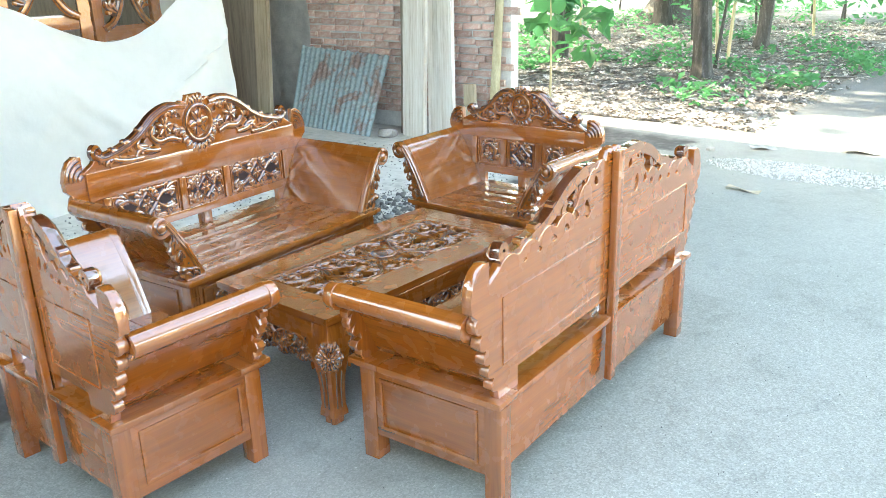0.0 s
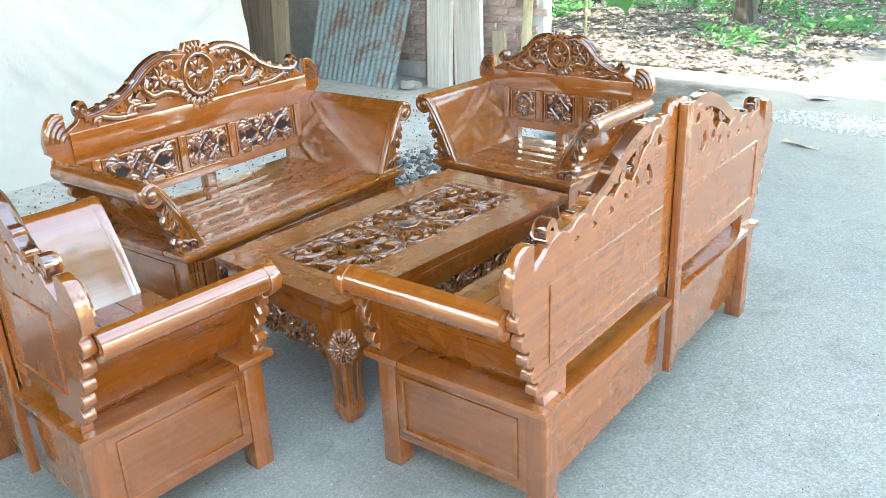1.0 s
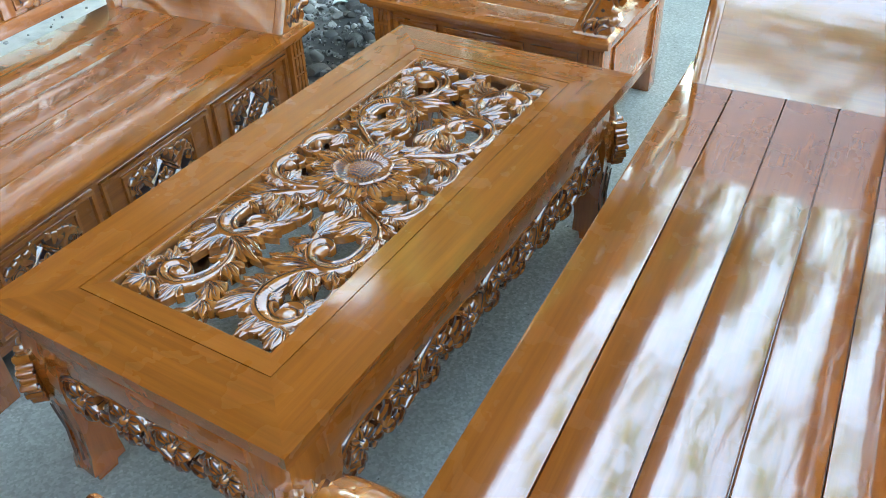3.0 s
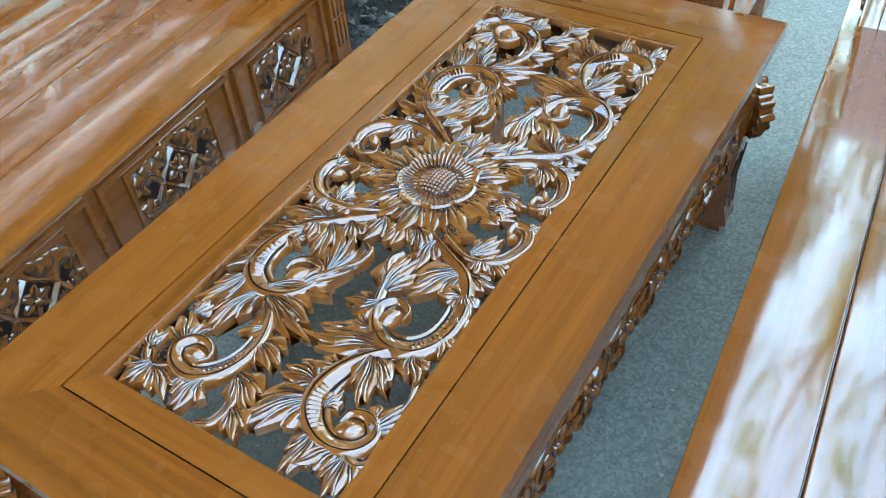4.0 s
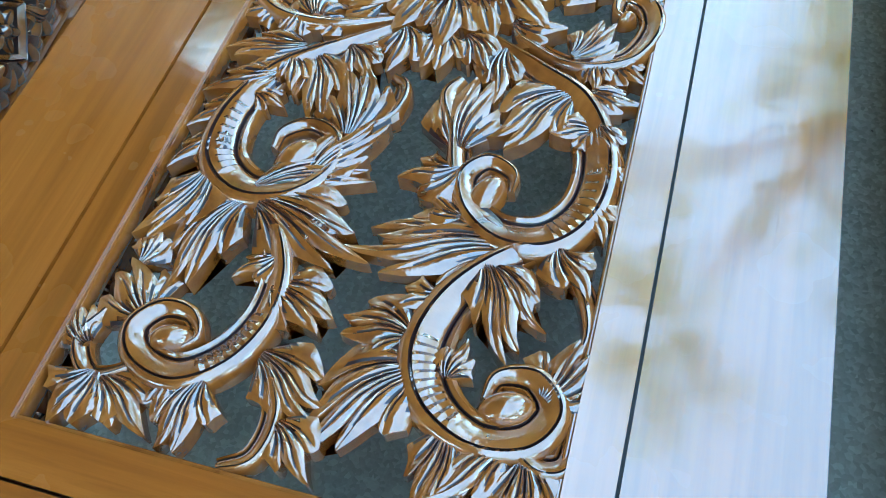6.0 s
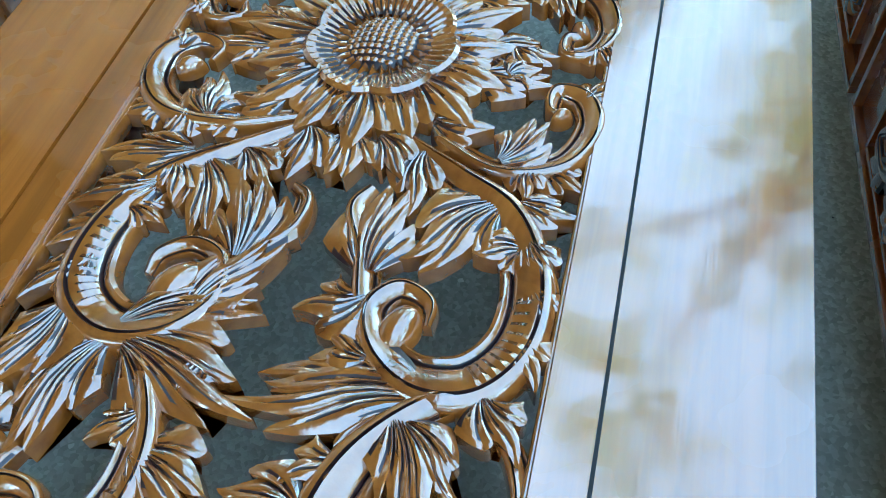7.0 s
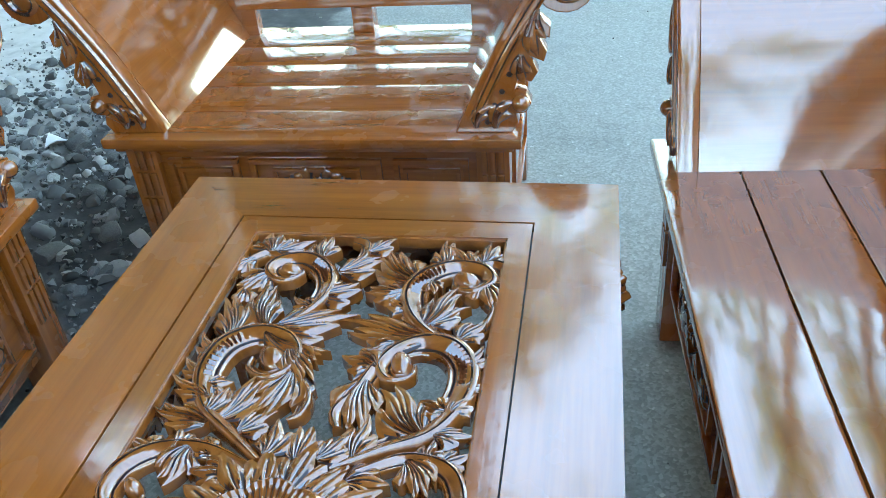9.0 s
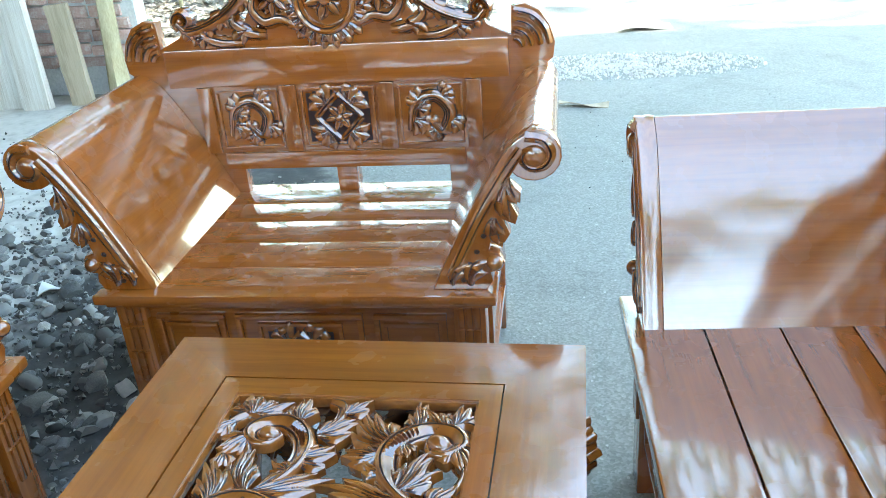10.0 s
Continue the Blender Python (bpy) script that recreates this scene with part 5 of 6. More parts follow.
# ---- behind the benches: timber, sheet, tarpaulin ----
def tube(bm, pts, radii, seg=9, wob=0.0, seed=0):
    rnd = random.Random(seed)
    line = spline(pts, 10)
    rr = spline([(r, 0) for r in radii], 10)
    prev = None
    ph = rnd.random() * 6
    for i, c in enumerate(line):
        ring = []
        for k in range(seg):
            a = 2 * math.pi * k / seg
            r = rr[i].x * (1 + wob * math.sin(3 * a + ph + i * 0.4) + wob * 0.5 * math.sin(5 * a + i))
            ring.append(bm.verts.new(c + Vector((r * math.cos(a), r * math.sin(a), 0))))
        if prev:
            for k in range(seg):
                bm.faces.new((prev[k], prev[(k + 1) % seg], ring[(k + 1) % seg], ring[k]))
        prev = ring
    bm.faces.new(prev)


def timber(name, x, y, w, d, h, mat, label, lean=(0.0, 0.0), turn=0.0, top_cut=0.0):
    """A plank or post standing on the ground."""
    ob = thing(name, pose(x, y, 0, lean[0], lean[1], turn), label, "timber", "timber against the wall")
    bm = bmesh.new()
    n = 8
    rnd = random.Random(hash((round(x * 100), round(w * 1000))) & 255)
    rows = []
    for i in range(n + 1):
        z = h * i / n
        j = [rnd.uniform(-0.004, 0.004) for _ in range(4)]
        rows.append([bm.verts.new(p) for p in ((-w / 2 + j[0], -d / 2, z), (w / 2 + j[1], -d / 2, z), (w / 2 + j[2], d / 2, z), (-w / 2 + j[3], d / 2, z + (top_cut if i == n else 0)))])
    for a, b in zip(rows, rows[1:]):
        for i in range(4):
            bm.faces.new((a[i], a[(i + 1) % 4], b[(i + 1) % 4], b[i]))
    bm.faces.new(rows[0][::-1]), bm.faces.new(rows[-1])
    part("plank", bm, mat, ob)
    return ob


timber("timber_post", -5.75, 3.80, 0.26, 0.10, 2.6, OLD_TIMBER, "dark weathered timber leaning on the shed wall", (-2, 2.0))
timber("timber_plank", -5.46, 3.72, 0.22, 0.05, 2.5, RAW, "long pale sawn plank leaning on the wall", (-2, 2.4))
timber("timber_plank", -3.28, 3.78, 0.10, 0.06, 2.6, OLD_TIMBER, "narrow grey plank leaning on the wall", (-2, 1.0))
timber("timber_plank", -3.10, 3.70, 0.27, 0.06, 2.6, PALE_TIMBER, "broad whitewashed plank standing by the brick wall", (-2, 1.2))
timber("timber_plank", -2.86, 3.76, 0.17, 0.05, 2.5, PALE_TIMBER, "pale weathered plank standing by the brick wall", (-2, -0.6))
timber("timber_plank", -2.68, 3.72, 0.16, 0.05, 2.4, PALE_TIMBER, "pale weathered plank beside the brick edge", (-2, -1.5))
timber("timber_plank", -2.45, 3.80, 0.13, 0.04, 0.55, RAW, "short pale offcut of plank by the wall", (-3, -4))


def sheet():
    """A leaning sheet of corrugated iron."""
    ob = thing("corrugated_sheet", pose(0, 0, 0), "rusty blue-grey corrugated iron sheet leaning on brick", "metal sheet")
    bm = bmesh.new()
    n, r = 96, 10
    bl, br, tl, tr = Vector((-4.72, 3.46, 0.0)), Vector((-3.47, 3.43, 0.0)), Vector((-4.98, 3.94, 0.79)), Vector((-3.63, 3.94, 0.745))
    nrm = (br - bl).cross(tl - bl).normalized()
    layers = []
    for off in (0.0, 0.003):
        rows = []
        for j in range(r + 1):
            v = j / r
            rag = 0.012 * math.sin(j * 1.7)
            row = []
            for i in range(n + 1):
                u = i / n
                p = bl.lerp(br, u).lerp(tl.lerp(tr, u), v)
                if j == r:
                    p = p + (tl - bl).normalized() * 0.008 * math.sin(u * 60)
                p = p + nrm * (0.008 * math.sin(u * 2 * math.pi * 17) + rag * (u - 0.5) * 0.4 - off)
                row.append(bm.verts.new(p))
            rows.append(row)
        layers.append(rows)
        for a, b in zip(rows, rows[1:]):
            for i in range(n):
                bm.faces.new((a[i], a[i + 1], b[i + 1], b[i]) if off == 0 else (b[i], b[i + 1], a[i + 1], a[i]))
    for j in range(r):
        for i, fl in ((0, 0), (n, 1)):
            q = [layers[0][j][i], layers[0][j + 1][i], layers[1][j + 1][i], layers[1][j][i]]
            bm.faces.new(q if not fl else q[::-1])
    for i in range(n):
        for j in (0, r):
            bm.faces.new((layers[0][j][i], layers[0][j][i + 1], layers[1][j][i + 1], layers[1][j][i]))
    part("iron_sheet", bm, SHEET, ob)


sheet()


def tarpaulin():
    """A pale cover hung before stored furniture, with sagging top edge and folds."""
    ob = thing("tarpaulin", pose(0, 0, 0), "creased off-white tarpaulin draped over stored furniture", "tarpaulin")
    bm = bmesh.new()
    ny, nz = 130, 44
    top_pts = spline([(-4.2, 1.75), (-2.4, 1.72), (-1.0, 1.60), (0.0, 1.50), (0.45, 1.30), (0.85, 1.17), (1.2, 1.24), (1.5, 1.45), (1.8, 1.62), (2.1, 1.70), (2.35, 1.70)], ny)
    rows = []
    for j in range(nz + 1):
        v = j / nz
        row = []
        for i in range(ny + 1):
            y, zt = top_pts[i]
            z = zt * (1 - v)
            wrap = max(0.0, (y - 1.85) / 0.5)
            x = -3.60 + 0.16 * v - 1.3 * wrap ** 2
            sag = math.exp(-((y - 0.85) / 0.55) ** 2)
            fold = 0.03 * math.sin(y * 5.2 + 2.2 * v) * (0.4 + v) + 0.07 * noise.noise((y * 1.3, v * 1.6, 3.1)) + 0.03 * noise.noise((y * 3.2 + v * 4.0, v * 3.0, 7.7)) + 0.012 * noise.noise((y * 9.0 - v * 9.0, v * 7.0, 1.7))
            x += fold + 0.16 * sag * math.sin(math.pi * min(1.0, v * 1.3)) + 0.012 * math.sin((z + y * 0.8) * 22.0) * sag * (1 - v)
            crease = math.exp(-(((z - 0.95) - 0.55 * (y - 1.55)) / 0.03) ** 2) * math.exp(-((y - 1.5) / 0.4) ** 2)
            row.append(bm.verts.new((x + 0.05 * crease, y - 0.22 * wrap * wrap, z)))
        rows.append(row)
    for a, b in zip(rows, rows[1:]):
        for i in range(ny):
            bm.faces.new((a[i], b[i], b[i + 1], a[i + 1]))
    bmesh.ops.solidify(bm, geom=bm.faces[:], thickness=0.004)
    cover = part("cover", bm, TARP, ob)
    hem = bmesh.new()
    tube(hem, [(-3.60, -4.2, 1.75), (-3.60, -1.0, 1.60), (-3.60, 0.0, 1.50)], (0.012, 0.012, 0.012), 6)
    part("hem", hem, TARP, cover)


tarpaulin()


def stored_frame(x, y, turn, tall, label):
    """The raw back and arm of a carved chair kept behind the cover."""
    ob = thing("chair_frame", pose(x, y, 0, 0, 0, turn), label, "chair frame", "stored chair frames")
    for s in (-1, 1):
        ol = [(0.045 + (0.014 * abs(math.sin(i * 1.4)) if i > 14 else 0), tall * i / 24) for i in range(25)] + [(-0.04, tall * i / 24) for i in range(24, -1, -1)]
        part("post", board("post", [[(s * 0.30 + px, pz) for px, pz in ol]], 0.05, UPRIGHT, WZ, 0.004), WZ, ob)
        bm = bmesh.new()
        m = Matrix.Translation((0, -0.05, 0)) @ UPRIGHT
        ribbon(bm, [(s * 0.26, tall - 0.42), (s * 0.16, tall - 0.36), (s * 0.08, tall - 0.22), (s * 0.05, tall - 0.06), (s * 0.12, tall)], (0.03, 0.035, 0.03, 0.025), m, 0.02, 0.03, 2, 26)
        leaf(bm, (s * 0.10, tall - 0.30), (s * 0.22, tall - 0.16), 0.10, m, 0.2, 4, 3, 0.02, 0.03)
        part("carving", bm, CARVING, ob)
    part("rail", box(-0.255, 0.255, -0.02, 0.02, tall - 0.52, tall - 0.40, 0.006), WX, ob)
    part("rail", box(-0.255, 0.255, -0.02, 0.02, 0.40, 0.52, 0.006), WX, ob)
    part("rail", box(-0.255, 0.255, -0.02, 0.02, tall - 0.06, tall, 0.006), WX, ob)


stored_frame(-4.35, 0.75, 78, 1.75, "brown carved chair frame stored behind the tarpaulin")
stored_frame(-4.5, 1.55, 96, 1.62, "brown carved chair back stored behind the tarpaulin")
stored_frame(-4.4, -0.05, 90, 1.8, "tall brown carved chair frame stored behind the tarpaulin")


# ---- trees and undergrowth ----
def leaf_cloud(bm, rnd, centre, spread, count, size):
    """Small folded leaves strewn about a centre."""
    for _ in range(count):
        while True:
            d = Vector((rnd.uniform(-1, 1), rnd.uniform(-1, 1), rnd.uniform(-1, 1)))
            if d.length < 1:
                break
        p = Vector(centre) + Vector((d.x * spread[0], d.y * spread[1], d.z * spread[2]))
        s = size * rnd.uniform(0.6, 1.4)
        q = Euler((rnd.uniform(-0.9, 0.9), rnd.uniform(-0.9, 0.9), rnd.uniform(0, 6.3))).to_matrix()
        v = [bm.verts.new(p + q @ Vector(c) * s) for c in ((0, -0.5, 0), (0.27, -0.05, 0.08), (0, 0.6, -0.08), (-0.27, -0.05, 0.08))]
        bm.faces.new((v[0], v[1], v[2])), bm.faces.new((v[0], v[2], v[3]))


def tree(x, y, r, tall, lean, crown, seed, label, bark=None, leaves=620, size=0.5):
    rnd = random.Random(seed)
    ob = thing("tree", pose(x, y, 0), label, "tree", "trees behind the yard")
    bm = bmesh.new()
    top = Vector((lean[0], lean[1], tall))
    tube(bm, [(0, 0, -0.05), (lean[0] * 0.05, lean[1] * 0.05, 0.35), (lean[0] * 0.4, lean[1] * 0.4, tall * 0.45), top], (r * 1.7, r * 1.05, r * 0.85, r * 0.35), 10, 0.12, seed)
    limbs = []
    for k in range(6):
        a = rnd.uniform(0, 6.3)
        b0 = Vector((lean[0] * 0.75, lean[1] * 0.75, tall * rnd.uniform(0.62, 0.95)))
        d = Vector((math.cos(a), math.sin(a), rnd.uniform(0.2, 0.7))) * crown * rnd.uniform(0.5, 0.95)
        tube(bm, [b0, b0 + d * 0.5 + Vector((0, 0, 0.1)), b0 + d], (r * 0.4, r * 0.25, r * 0.08), 6, 0.05, seed + k)
        limbs.append(b0 + d * 0.8)
    part("trunk", bm, bark or BARK, ob)
    bm = bmesh.new()
    for c in limbs + [top + Vector((0, 0, crown * 0.3))]:
        for _ in range(3):
            o = Vector((rnd.gauss(0, 0.3), rnd.gauss(0, 0.3), rnd.gauss(0, 0.2))) * crown
            leaf_cloud(bm, rnd, c + o, (crown * 0.42, crown * 0.42, crown * 0.22), leaves // 21, size)
    part("crown", bm, LEAF_FAR, ob)


tree(-2.30, 8.85, 0.125, 7.0, (-0.75, 0.3), 2.4, 11, "rough-barked tree leaning at the road's edge", None, 900)
tree(-5.45, 10.1, 0.15, 8.8, (0.9, -0.2), 3.4, 12, "dark-trunked tree leaning over the litter", None, 1900, 0.45)
tree(-2.95, 12.8, 0.11, 7.6, (0.9, 0.0), 3.4, 13, "pale-trunked tree standing in the litter", None, 320)
# the western trees stand unseen behind the wall, leafy enough to dapple the soil
tree(-9.5, 8.5, 0.18, 7.5, (0.3, -0.2), 3.8, 14, "unseen broad tree beside the shed, added for dappled shade", None, 1500)
tree(-10.5, 13.5, 0.2, 6.5, (0.2, 0.4), 3.4, 15, "broad tree in the wood", None, 1300)
tree(-6.6, 16.5, 0.2, 6.5, (-0.3, 0.4), 3.0, 16, "slender tree in the wood")
tree(1.2, 14.5, 0.2, 7.6, (-0.4, 0.2), 3.2, 17, "tree leaning over the far road", None, 300)
tree(4.2, 11.5, 0.22, 8.0, (-0.6, -0.3), 3.4, 18, "tree leaning over the far road", None, 320)
tree(-1.2, 20.0, 0.2, 6.5, (0.3, 0.0), 3.2, 19, "tree deep in the wood")
tree(-14.5, 10.0, 0.2, 7.0, (0.2, 0.0), 3.6, 20, "unseen broad tree beside the shed, added for dappled shade", None, 1300)
# hidden by the wall; added to keep bright sky off the seats
tree(-5.2, 7.6, 0.15, 6.2, (1.5, 0.0), 2.3, 24, "unseen leafy tree added behind the wall to block sky", None, 1500, 0.4)
tree(-15.0, 17.0, 0.22, 7.0, (0.2, 0.0), 3.4, 21, "broad tree in the wood")
tree(5.5, 19.0, 0.22, 6.5, (-0.2, 0.0), 3.4, 22, "tree deep in the wood")
# out of view; its crown is placed to blotch the sky on the table
tree(4.6, 8.2, 0.2, 9.0, (-3.4, -3.2), 2.6, 31, "unseen tall sparse tree placed to break up sky reflections", None, 640, 0.34)
tree(-2.27, 3.90, 0.045, 3.2, (0.10, 0.2), 0.9, 23, "thin yellow-barked tree at the wall's corner", YELLOW_BARK, 300, 0.16)


# trees out of view, added to hold back low sky light
for k, (x, y, h) in enumerate(((-2.0, -11.5, 7.5), (2.2, -12.5, 8.0), (6.2, -11.0, 7.5), (9.5, -7.0, 8.0), (11.0, -1.5, 7.0), (10.5, 4.5, 7.5), (-5.2, -13.5, 8.0))):
    tree(x, y, 0.2, h, (0.3, 0.2), 3.2, 50 + k, "unseen broad tree added to block sky round the yard")


def stump():
    ob = thing("tree_stump", pose(-7.2, 18.0, 0), "broad rooted tree stump in the wood", "tree stump")
    bm = bmesh.new()
    tube(bm, [(0, 0, -0.05), (0, 0, 0.25), (0.1, 0, 0.7), (0.2, 0, 1.2)], (0.95, 0.55, 0.42, 0.36), 14, 0.2, 5)
    part("stump_wood", bm, BARK, ob)


stump()


def saplings():
    rnd = random.Random(41)
    for k in range(22):
        y = rnd.uniform(9.0, 21.0)
        x = rnd.uniform(-9.0, 0.3) - (y - 9) * 0.12
        ob = thing("sapling", pose(x, y, 0), "thin pale sapling growing among dry leaves", "sapling", "saplings in the wood")
        bm = bmesh.new()
        l = (rnd.uniform(-0.3, 0.3), rnd.uniform(-0.2, 0.2))
        h = rnd.uniform(1.4, 2.8)
        tube(bm, [(0, 0, -0.02), (l[0] * 0.4, l[1] * 0.4, h * 0.5), (l[0], l[1], h)], (0.03, 0.022, 0.01), 6, 0.03, k)
        part("stem", bm, BARK if k % 3 else YELLOW_BARK, ob)
        bm = bmesh.new()
        for q in range(6):
            leaf_cloud(bm, rnd, (l[0] * rnd.uniform(0.4, 1), l[1] + rnd.uniform(-0.3, 0.3), h * rnd.uniform(0.35, 1.0)), (0.4, 0.4, 0.18), 16, 0.17)
        part("foliage", bm, LEAF, ob)


saplings()


def broad_plant(x, y, heads):
    """A young teak shoot with a few very large leaves."""
    ob = thing("broad_leaved_shoot", pose(x, y, 0), "young shoot with large bright green leaves", "plant")
    stem = bmesh.new()
    tube(stem, [(0, 0, -0.02), (0.03, 0, 0.55), (0.0, 0.02, 1.35)], (0.016, 0.013, 0.006), 6, 0.03, 4)
    part("stem", stem, YELLOW_BARK, ob)
    for k, (dx, dz, s, turn) in enumerate(heads):
        bm = bmesh.new()
        rows = []
        q = Euler((radians(58 + 9 * (k % 3)), radians(-14 + 11 * (k % 4)), radians(turn))).to_matrix()
        for i in range(8):
            u = i / 7
            w = 0.5 * s * (math.sin(math.pi * u ** 0.75) ** 0.8) * 0.78 + 0.002
            rows.append([bm.verts.new(Vector((dx, 0.0, dz)) + q @ Vector((v * w, (u - 0.3) * s, -0.10 * s * (u - 0.4) ** 2 * 4 + 0.10 * s * abs(v) ** 1.5 + 0.02 * s * math.sin(u * 11) * abs(v)))) for v in (-1, -0.5, 0, 0.5, 1)])
        for a, b in zip(rows, rows[1:]):
            for j in range(4):
                bm.faces.new((a[j], a[j + 1], b[j + 1], b[j]))
        part("leaf", bm, LEAF, ob)


broad_plant(-2.36, 5.0, ((-0.08, 1.18, 0.22, 30), (0.12, 1.17, 0.20, 5), (-0.02, 1.30, 0.20, 60), (-0.14, 0.92, 0.14, 40), (0.05, 1.02, 0.13, 15), (-0.2, 0.80, 0.11, 70)))


def undergrowth():
    """Low green plants in patches, dry litter and twigs over the soil."""
    rnd = random.Random(7)
    bm = bmesh.new()
    patches = [(rnd.uniform(-9, -0.8), 9.3 + 14 * rnd.random()) for _ in range(80)]
    patches += [(-1.5 + rnd.gauss(0, 0.3), 8.0 + rnd.gauss(0, 0.5)) for _ in range(4)] + [(-5.4 + rnd.gauss(0, 0.5), 9.0 + rnd.gauss(0, 0.5)) for _ in range(6)]
    patches += [(-1.1 + rnd.gauss(0, 0.3), 10.6 + rnd.gauss(0, 0.9)) for _ in range(3)] + [(-2.5 + rnd.gauss(0, 0.5), 9.3 + rnd.gauss(0, 0.4)) for _ in range(4)]
    for x, y in patches:
        n = rnd.randint(1, 4)
        for _ in range(n):
            leaf_cloud(bm, rnd, (x + rnd.gauss(0, 0.45), y + rnd.gauss(0, 0.45), 0.10), (0.32, 0.32, 0.10), rnd.randint(14, 32), rnd.choice((0.05, 0.08, 0.12)))
    for _ in range(5):
        leaf_cloud(bm, rnd, (-4.3 + rnd.gauss(0, 0.35), 8.6 + rnd.gauss(0, 0.3), 1.0 + rnd.gauss(0, 0.35)), (0.5, 0.4, 0.4), 16, 0.34)
    for _ in range(130):
        leaf_cloud(bm, rnd, (rnd.uniform(-14, 1.5), rnd.uniform(13.5, 24), rnd.uniform(0.6, 3.4)), (1.0, 0.8, 0.45), 34, rnd.choice((0.18, 0.24, 0.3)))
    tagged(new("undergrowth", mesh_of(bm, "undergrowth", LEAF, False)), "low bright green plants scattered over the soil", "plants", kind="stuff")
    bm = bmesh.new()
    for _ in range(26000):
        y = 5.6 + 13 * rnd.random() ** 1.6
        x = rnd.uniform(-9, -0.35)
        if x > -0.55 and rnd.random() < 0.6:
            continue
        s = rnd.uniform(0.025, 0.085)
        q = Euler((rnd.uniform(-0.5, 0.5), rnd.uniform(-0.5, 0.5), rnd.uniform(0, 6.3))).to_matrix()
        v = [bm.verts.new(Vector((x, y, 0.012)) + q @ Vector(c) * s) for c in ((0, -0.6, 0), (0.35, 0, 0.12), (0, 0.6, 0), (-0.35, 0, 0.12))]
        bm.faces.new((v[0], v[1], v[2])), bm.faces.new((v[0], v[2], v[3]))
    tagged(new("leaf_litter", mesh_of(bm, "leaf_litter", FLECKED_LEAF, False)), "dry brown fallen leaves with painted sun flecks over the soil", "litter", kind="stuff")
    bm = bmesh.new()
    for k in range(60):
        y = rnd.uniform(6.5, 17)
        x = rnd.uniform(-8, -0.6)
        a, l = rnd.uniform(0, 3.1), rnd.uniform(0.2, 0.8)
        d = Vector((math.cos(a), math.sin(a), 0)) * l
        p = Vector((x, y, 0.012))
        sd = Vector((-d.y, d.x, 0)).normalized() * 0.012
        vs = [bm.verts.new(p + o + e) for o in (Vector(), d) for e in (-sd, sd, Vector((0, 0, 0.02)))]
        for f in ((0, 3, 5, 2), (2, 5, 4, 1), (0, 1, 4, 3), (0, 2, 1), (3, 4, 5)):
            bm.faces.new([vs[i] for i in f])
    tagged(new("twigs", mesh_of(bm, "twigs", BARK, False)), "dry fallen twigs lying on the soil", "twigs", kind="stuff")


undergrowth()


# ---- stones and litter in the yard ----
def stone_mesh(seed, name="stone", flat=0.6):
    rnd = random.Random(seed)
    bm = bmesh.new()
    bmesh.ops.create_icosphere(bm, subdivisions=2, radius=1.0)
    off = rnd.random() * 50
    for v in bm.verts:
        d = v.co.normalized()
        v.co = d * (1 + 0.32 * noise.noise(d * 1.3 + Vector((off, 0, 0))))
        for ax in range(3):
            lim = 0.72 + 0.1 * math.sin(off + ax)
            v.co[ax] = max(-lim, min(lim, v.co[ax]))
        v.co.z *= flat
    return bm


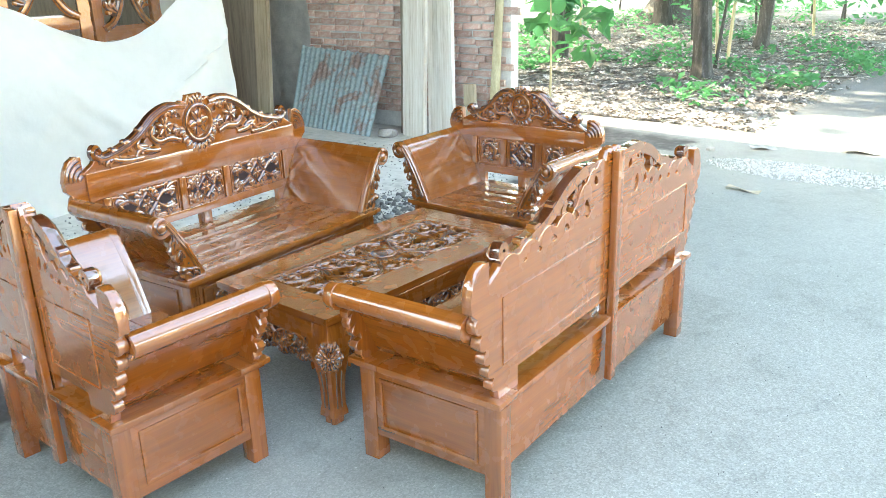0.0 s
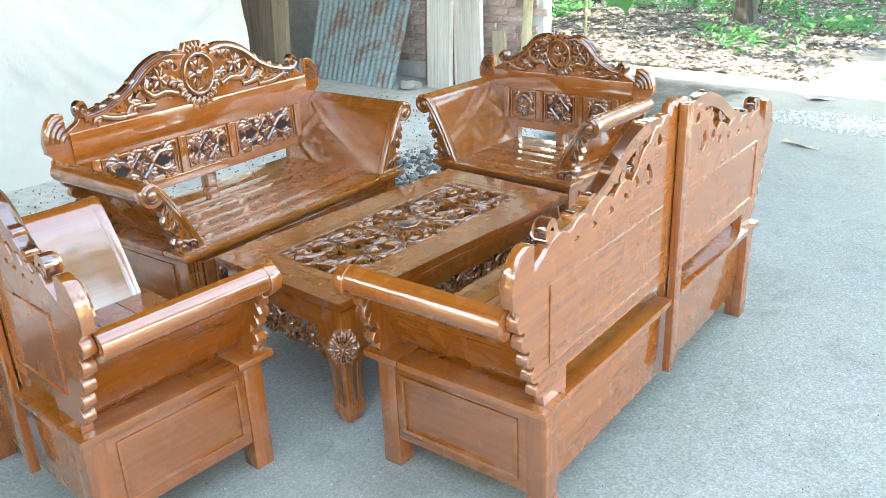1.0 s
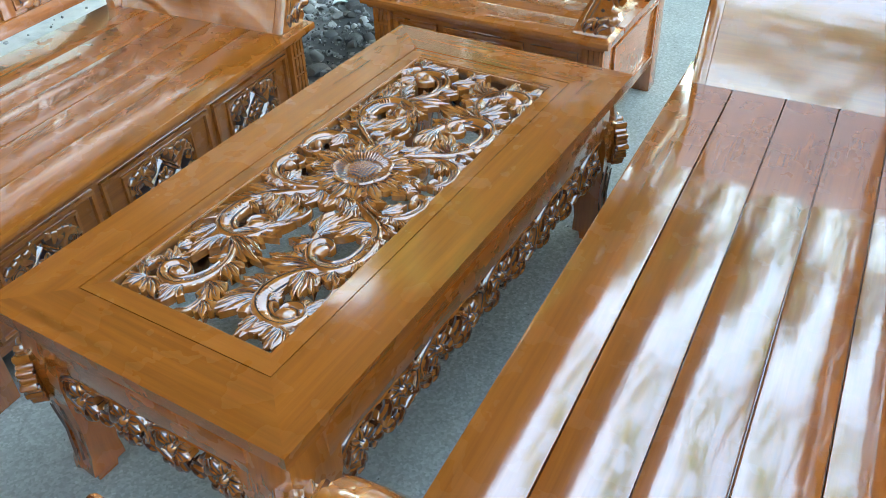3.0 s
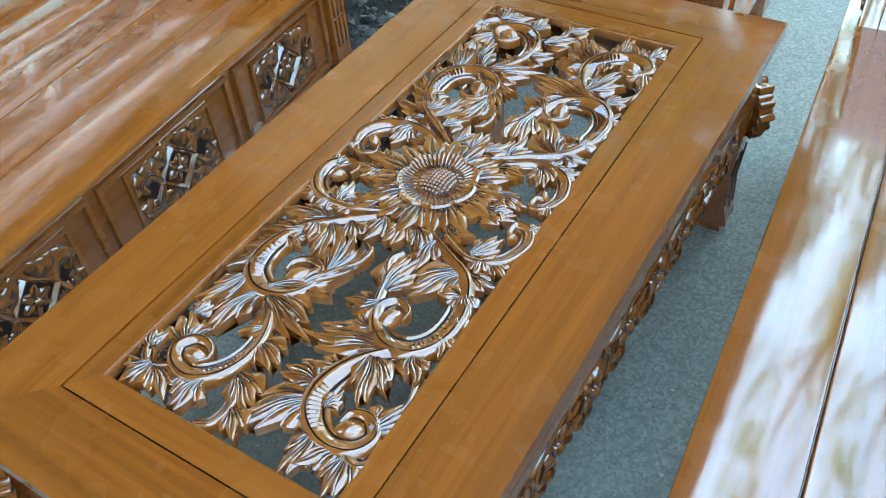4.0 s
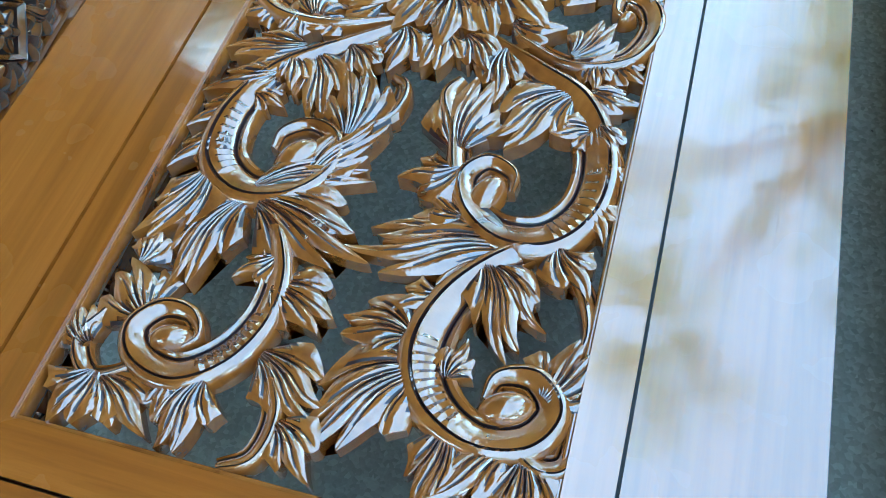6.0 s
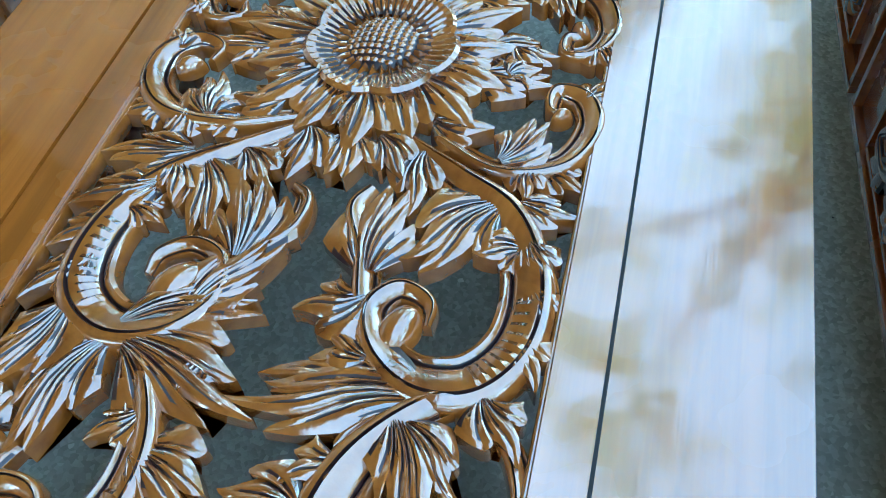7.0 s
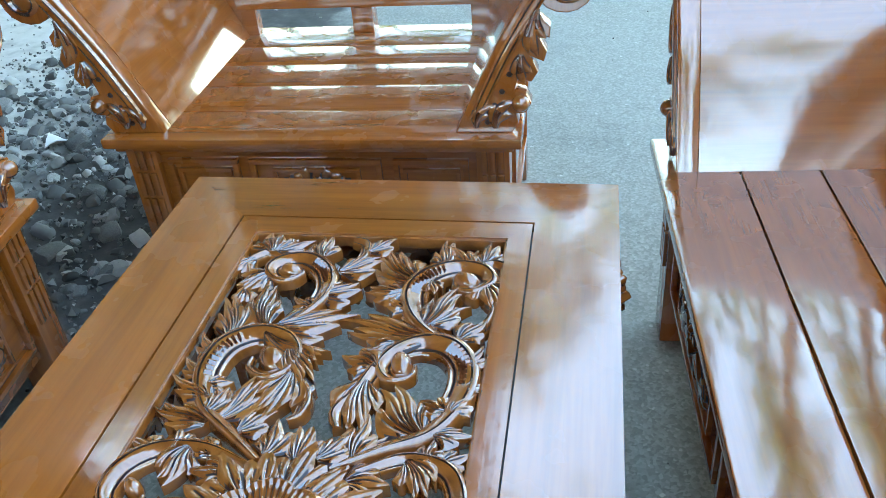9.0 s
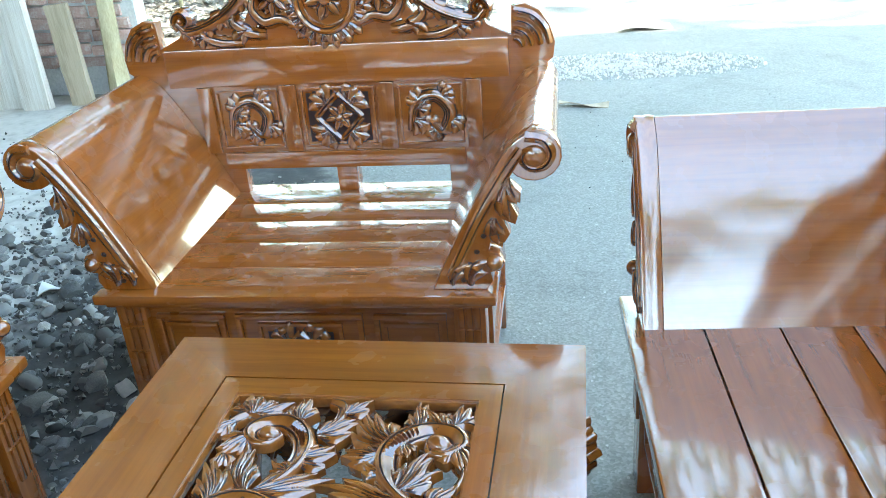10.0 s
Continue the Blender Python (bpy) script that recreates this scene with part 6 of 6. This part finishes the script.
def stones():
    meshes = [mesh_of(stone_mesh(k), "stone", STONE) for k in range(6)]
    pale = [mesh_of(stone_mesh(k + 20), "stone", PALE_STONE) for k in range(3)]
    rnd = random.Random(3)

    def lay(x, y, s, bright=False, label="grey broken stone lying in the rubble"):
        ob = new("stone", rnd.choice(pale if bright else meshes))
        ob.matrix_basis = Matrix.LocRotScale((x, y, s * 0.22), Euler((rnd.uniform(-0.3, 0.3), rnd.uniform(-0.3, 0.3), rnd.uniform(0, 6.3))), (s * rnd.uniform(0.8, 1.2), s * rnd.uniform(0.7, 1.0), s * rnd.uniform(0.7, 1.0)))
        tagged(ob, label, "stone", "stones in the rubble")

    # the heap between the two benches and along the foot of the armchair
    for k in range(190):
        x, y = rnd.uniform(-1.75, -0.72), rnd.uniform(0.75, 2.1)
        if x > -0.78 and y > 0.9:
            continue
        lay(x, y, 0.009 + 0.026 * rnd.random() ** 2, rnd.random() < 0.2)
    for k in range(40):
        lay(rnd.uniform(-1.0, -0.55), rnd.uniform(-0.95, -0.72), 0.010 + 0.022 * rnd.random() ** 2, rnd.random() < 0.15)
    for k in range(46):
        lay(rnd.uniform(-3.2, -1.45), rnd.uniform(-0.7, 1.9), 0.012 + 0.03 * rnd.random() ** 2, rnd.random() < 0.3)
    for x, y, s in ((-1.04, 1.33, 0.042), (-0.90, 1.15, 0.038), (-1.0, 1.05, 0.05), (-1.25, 1.62, 0.045), (-0.98, 0.92, 0.045), (-1.12, 0.95, 0.04), (-1.3, 1.35, 0.04)):
        lay(x, y, s)
    lay(-3.33, 3.55, 0.14, True, "large pale stone beside the corrugated sheet")
    lay(-0.42, 4.66, 0.055, True, "pale stone lying at the road's edge")
    for k in range(26):
        lay(rnd.uniform(-2.0, 0.2), rnd.uniform(2.6, 4.6), 0.008 + 0.014 * rnd.random() ** 2, rnd.random() < 0.3, "small stone lying on the worn asphalt")
    # loose chippings too many to count
    bm = bmesh.new()

    def chip(x, y, s):
        s *= rnd.choice((0.7, 0.9, 1.1))
        q = Euler((rnd.uniform(0, 6), rnd.uniform(0, 6), rnd.uniform(0, 6))).to_matrix()
        v = [bm.verts.new(Vector((x, y, s * 0.4)) + q @ Vector(c) * s * rnd.uniform(0.6, 1.0)) for c in ((1, 0, 0), (-1, 0, 0), (0, 1, 0), (0, -1, 0), (0, 0, 1), (0, 0, -1))]
        for f in ((0, 2, 4), (2, 1, 4), (1, 3, 4), (3, 0, 4), (2, 0, 5), (1, 2, 5), (3, 1, 5), (0, 3, 5)):
            bm.faces.new([v[i] for i in f])

    for _ in range(2600):
        chip(rnd.uniform(-1.9, -0.62), rnd.uniform(0.55, 2.6), rnd.uniform(0.003, 0.011))
    for _ in range(800):
        chip(rnd.uniform(-1.6, -0.66), rnd.uniform(0.7, 2.2), rnd.uniform(0.008, 0.017))
    for _ in range(500):
        chip(rnd.uniform(-1.1, -0.5), rnd.uniform(-1.0, -0.65), rnd.uniform(0.003, 0.010))
    for _ in range(1500):
        chip(rnd.uniform(-3.4, -1.3), rnd.uniform(-1.0, 3.3), rnd.uniform(0.003, 0.012))
    for _ in range(900):
        chip(rnd.uniform(-2.0, 3.0), rnd.uniform(-2.0, 4.8), rnd.uniform(0.0015, 0.005))
    # broken stones among them
    for _ in range(420):
        me = rnd.choice(meshes)
        k = 0.012 + 0.026 * rnd.random() ** 1.6
        at = Matrix.LocRotScale((rnd.uniform(-1.8, -0.7), rnd.uniform(0.72, 2.3), k * 0.2), Euler((rnd.uniform(-0.6, 0.6), rnd.uniform(-0.6, 0.6), rnd.uniform(0, 6.3))), (k * rnd.uniform(0.8, 1.3), k * rnd.uniform(0.6, 1.0), k * rnd.uniform(0.7, 1.1)))
        base = len(bm.verts)
        bm.from_mesh(me)
        bm.verts.ensure_lookup_table()
        for v in bm.verts[base:]:
            v.co = at @ v.co
    tagged(new("gravel", mesh_of(bm, "gravel", GRAVEL, False)), "loose grey gravel and broken stone on the ground", "gravel", kind="stuff")
    bm = bmesh.new()
    for _ in range(2600):
        a, r = rnd.uniform(0, 6.3), rnd.random() ** 0.7
        chip(0.52 + 0.80 * r * math.cos(a), 4.28 + 0.30 * r * math.sin(a), rnd.uniform(0.004, 0.013))
    tagged(new("chippings", mesh_of(bm, "chippings", CHIPPINGS, False)), "patch of pale stone chippings on the asphalt", "gravel", kind="stuff")


stones()


def scrap(name, x, y, w, d, turn, label, mat, tri=False):
    """A flat scrap lying on the ground, slightly curled."""
    ob = thing(name, pose(x, y, 0.004, 0, 0, turn), label, "scrap", "litter in the yard")
    bm = bmesh.new()
    n = 6
    rows = []
    for i in range(n + 1):
        u = i / n
        k = (1 - u) if tri else 1 - 0.25 * abs(math.sin(i * 2.3))
        rows.append([bm.verts.new(((u - 0.5) * w, (v - 0.5) * d * k, 0.01 + 0.012 * math.sin(u * 5 + v * 2))) for v in (0, 0.5, 1)])
    for a, b in zip(rows, rows[1:]):
        for j in range(2):
            bm.faces.new((a[j], b[j], b[j + 1], a[j + 1]))
    bmesh.ops.remove_doubles(bm, verts=bm.verts[:], dist=0.0005)
    bmesh.ops.solidify(bm, geom=bm.faces[:], thickness=0.003)
    part("scrap_piece", bm, mat, ob)


scrap("paper_scrap", -1.30, 1.64, 0.11, 0.08, 20, "white torn paper scrap among the stones", PAPER, True)
scrap("board_scrap", 0.72, 5.25, 0.36, 0.15, 10, "pale flat board scrap on the sunlit road", PALE_STONE)
scrap("plank_scrap", 0.32, 3.52, 0.26, 0.06, -8, "small pale plank scrap on the asphalt", RAW)
scrap("paper_scrap", -0.05, 4.95, 0.22, 0.12, 35, "pale scrap of board on the sunlit road", PALE_STONE)


# ---- bricks of the gable wall ----
def bricks():
    rnd = random.Random(9)
    kinds = []
    for k in range(9):
        bm = box(-0.105, 0.105, -0.008, 0.02, -0.031, 0.031, 0.006)
        for v in bm.verts:
            v.co += Vector((rnd.uniform(-1, 1), rnd.uniform(-1, 1), rnd.uniform(-1, 1))) * 0.004
        kinds.append(mesh_of(bm, "brick", BRICK))
    for c in range(20):
        z = 0.19 + c * 0.073
        x = -5.25 + (0.11 if c % 2 else 0.0)
        while x < -2.24 + 0.07 * (c % 3):
            ob = new("brick", rnd.choice(kinds))
            ob.parent = WALL_NORTH
            k = rnd.choice((0.48, 0.9, 0.96, 1.0, 1.0, 1.05))
            ob.matrix_basis = Matrix.LocRotScale((x + 0.105 * (k - 1), WALL_Y + rnd.uniform(-0.006, 0.007), z + rnd.uniform(-0.006, 0.006)), Euler((rnd.uniform(-0.04, 0.04), rnd.uniform(-0.022, 0.022), rnd.uniform(-0.02, 0.02))), (k, 1.0, rnd.uniform(0.84, 1.02)))
            x += 0.21 * k + rnd.uniform(0.010, 0.022)
    bm = bmesh.new()
    n = 30
    front = []
    for i in range(n + 1):
        for j in range(13):
            u, v = i / n, j / 12
            front.append(bm.verts.new((-5.5 + 0.62 * v + 0.05 * noise.noise((u * 6, v, 2)) * (1 if j == 12 else 0), WALL_Y - 0.022 + 0.010 * noise.noise((u * 9, v * 4, 1)), 2.4 * u)))
    for i in range(n):
        for j in range(12):
            a = i * 13 + j
            bm.faces.new((front[a], front[a + 1], front[a + 14], front[a + 13]))
    bmesh.ops.solidify(bm, geom=bm.faces[:], thickness=-0.03)
    bmesh.ops.recalc_face_normals(bm, faces=bm.faces[:])
    ob = part("plaster_patch", bm, MORTAR, WALL_NORTH, "grey cement plaster over brick")


bricks()
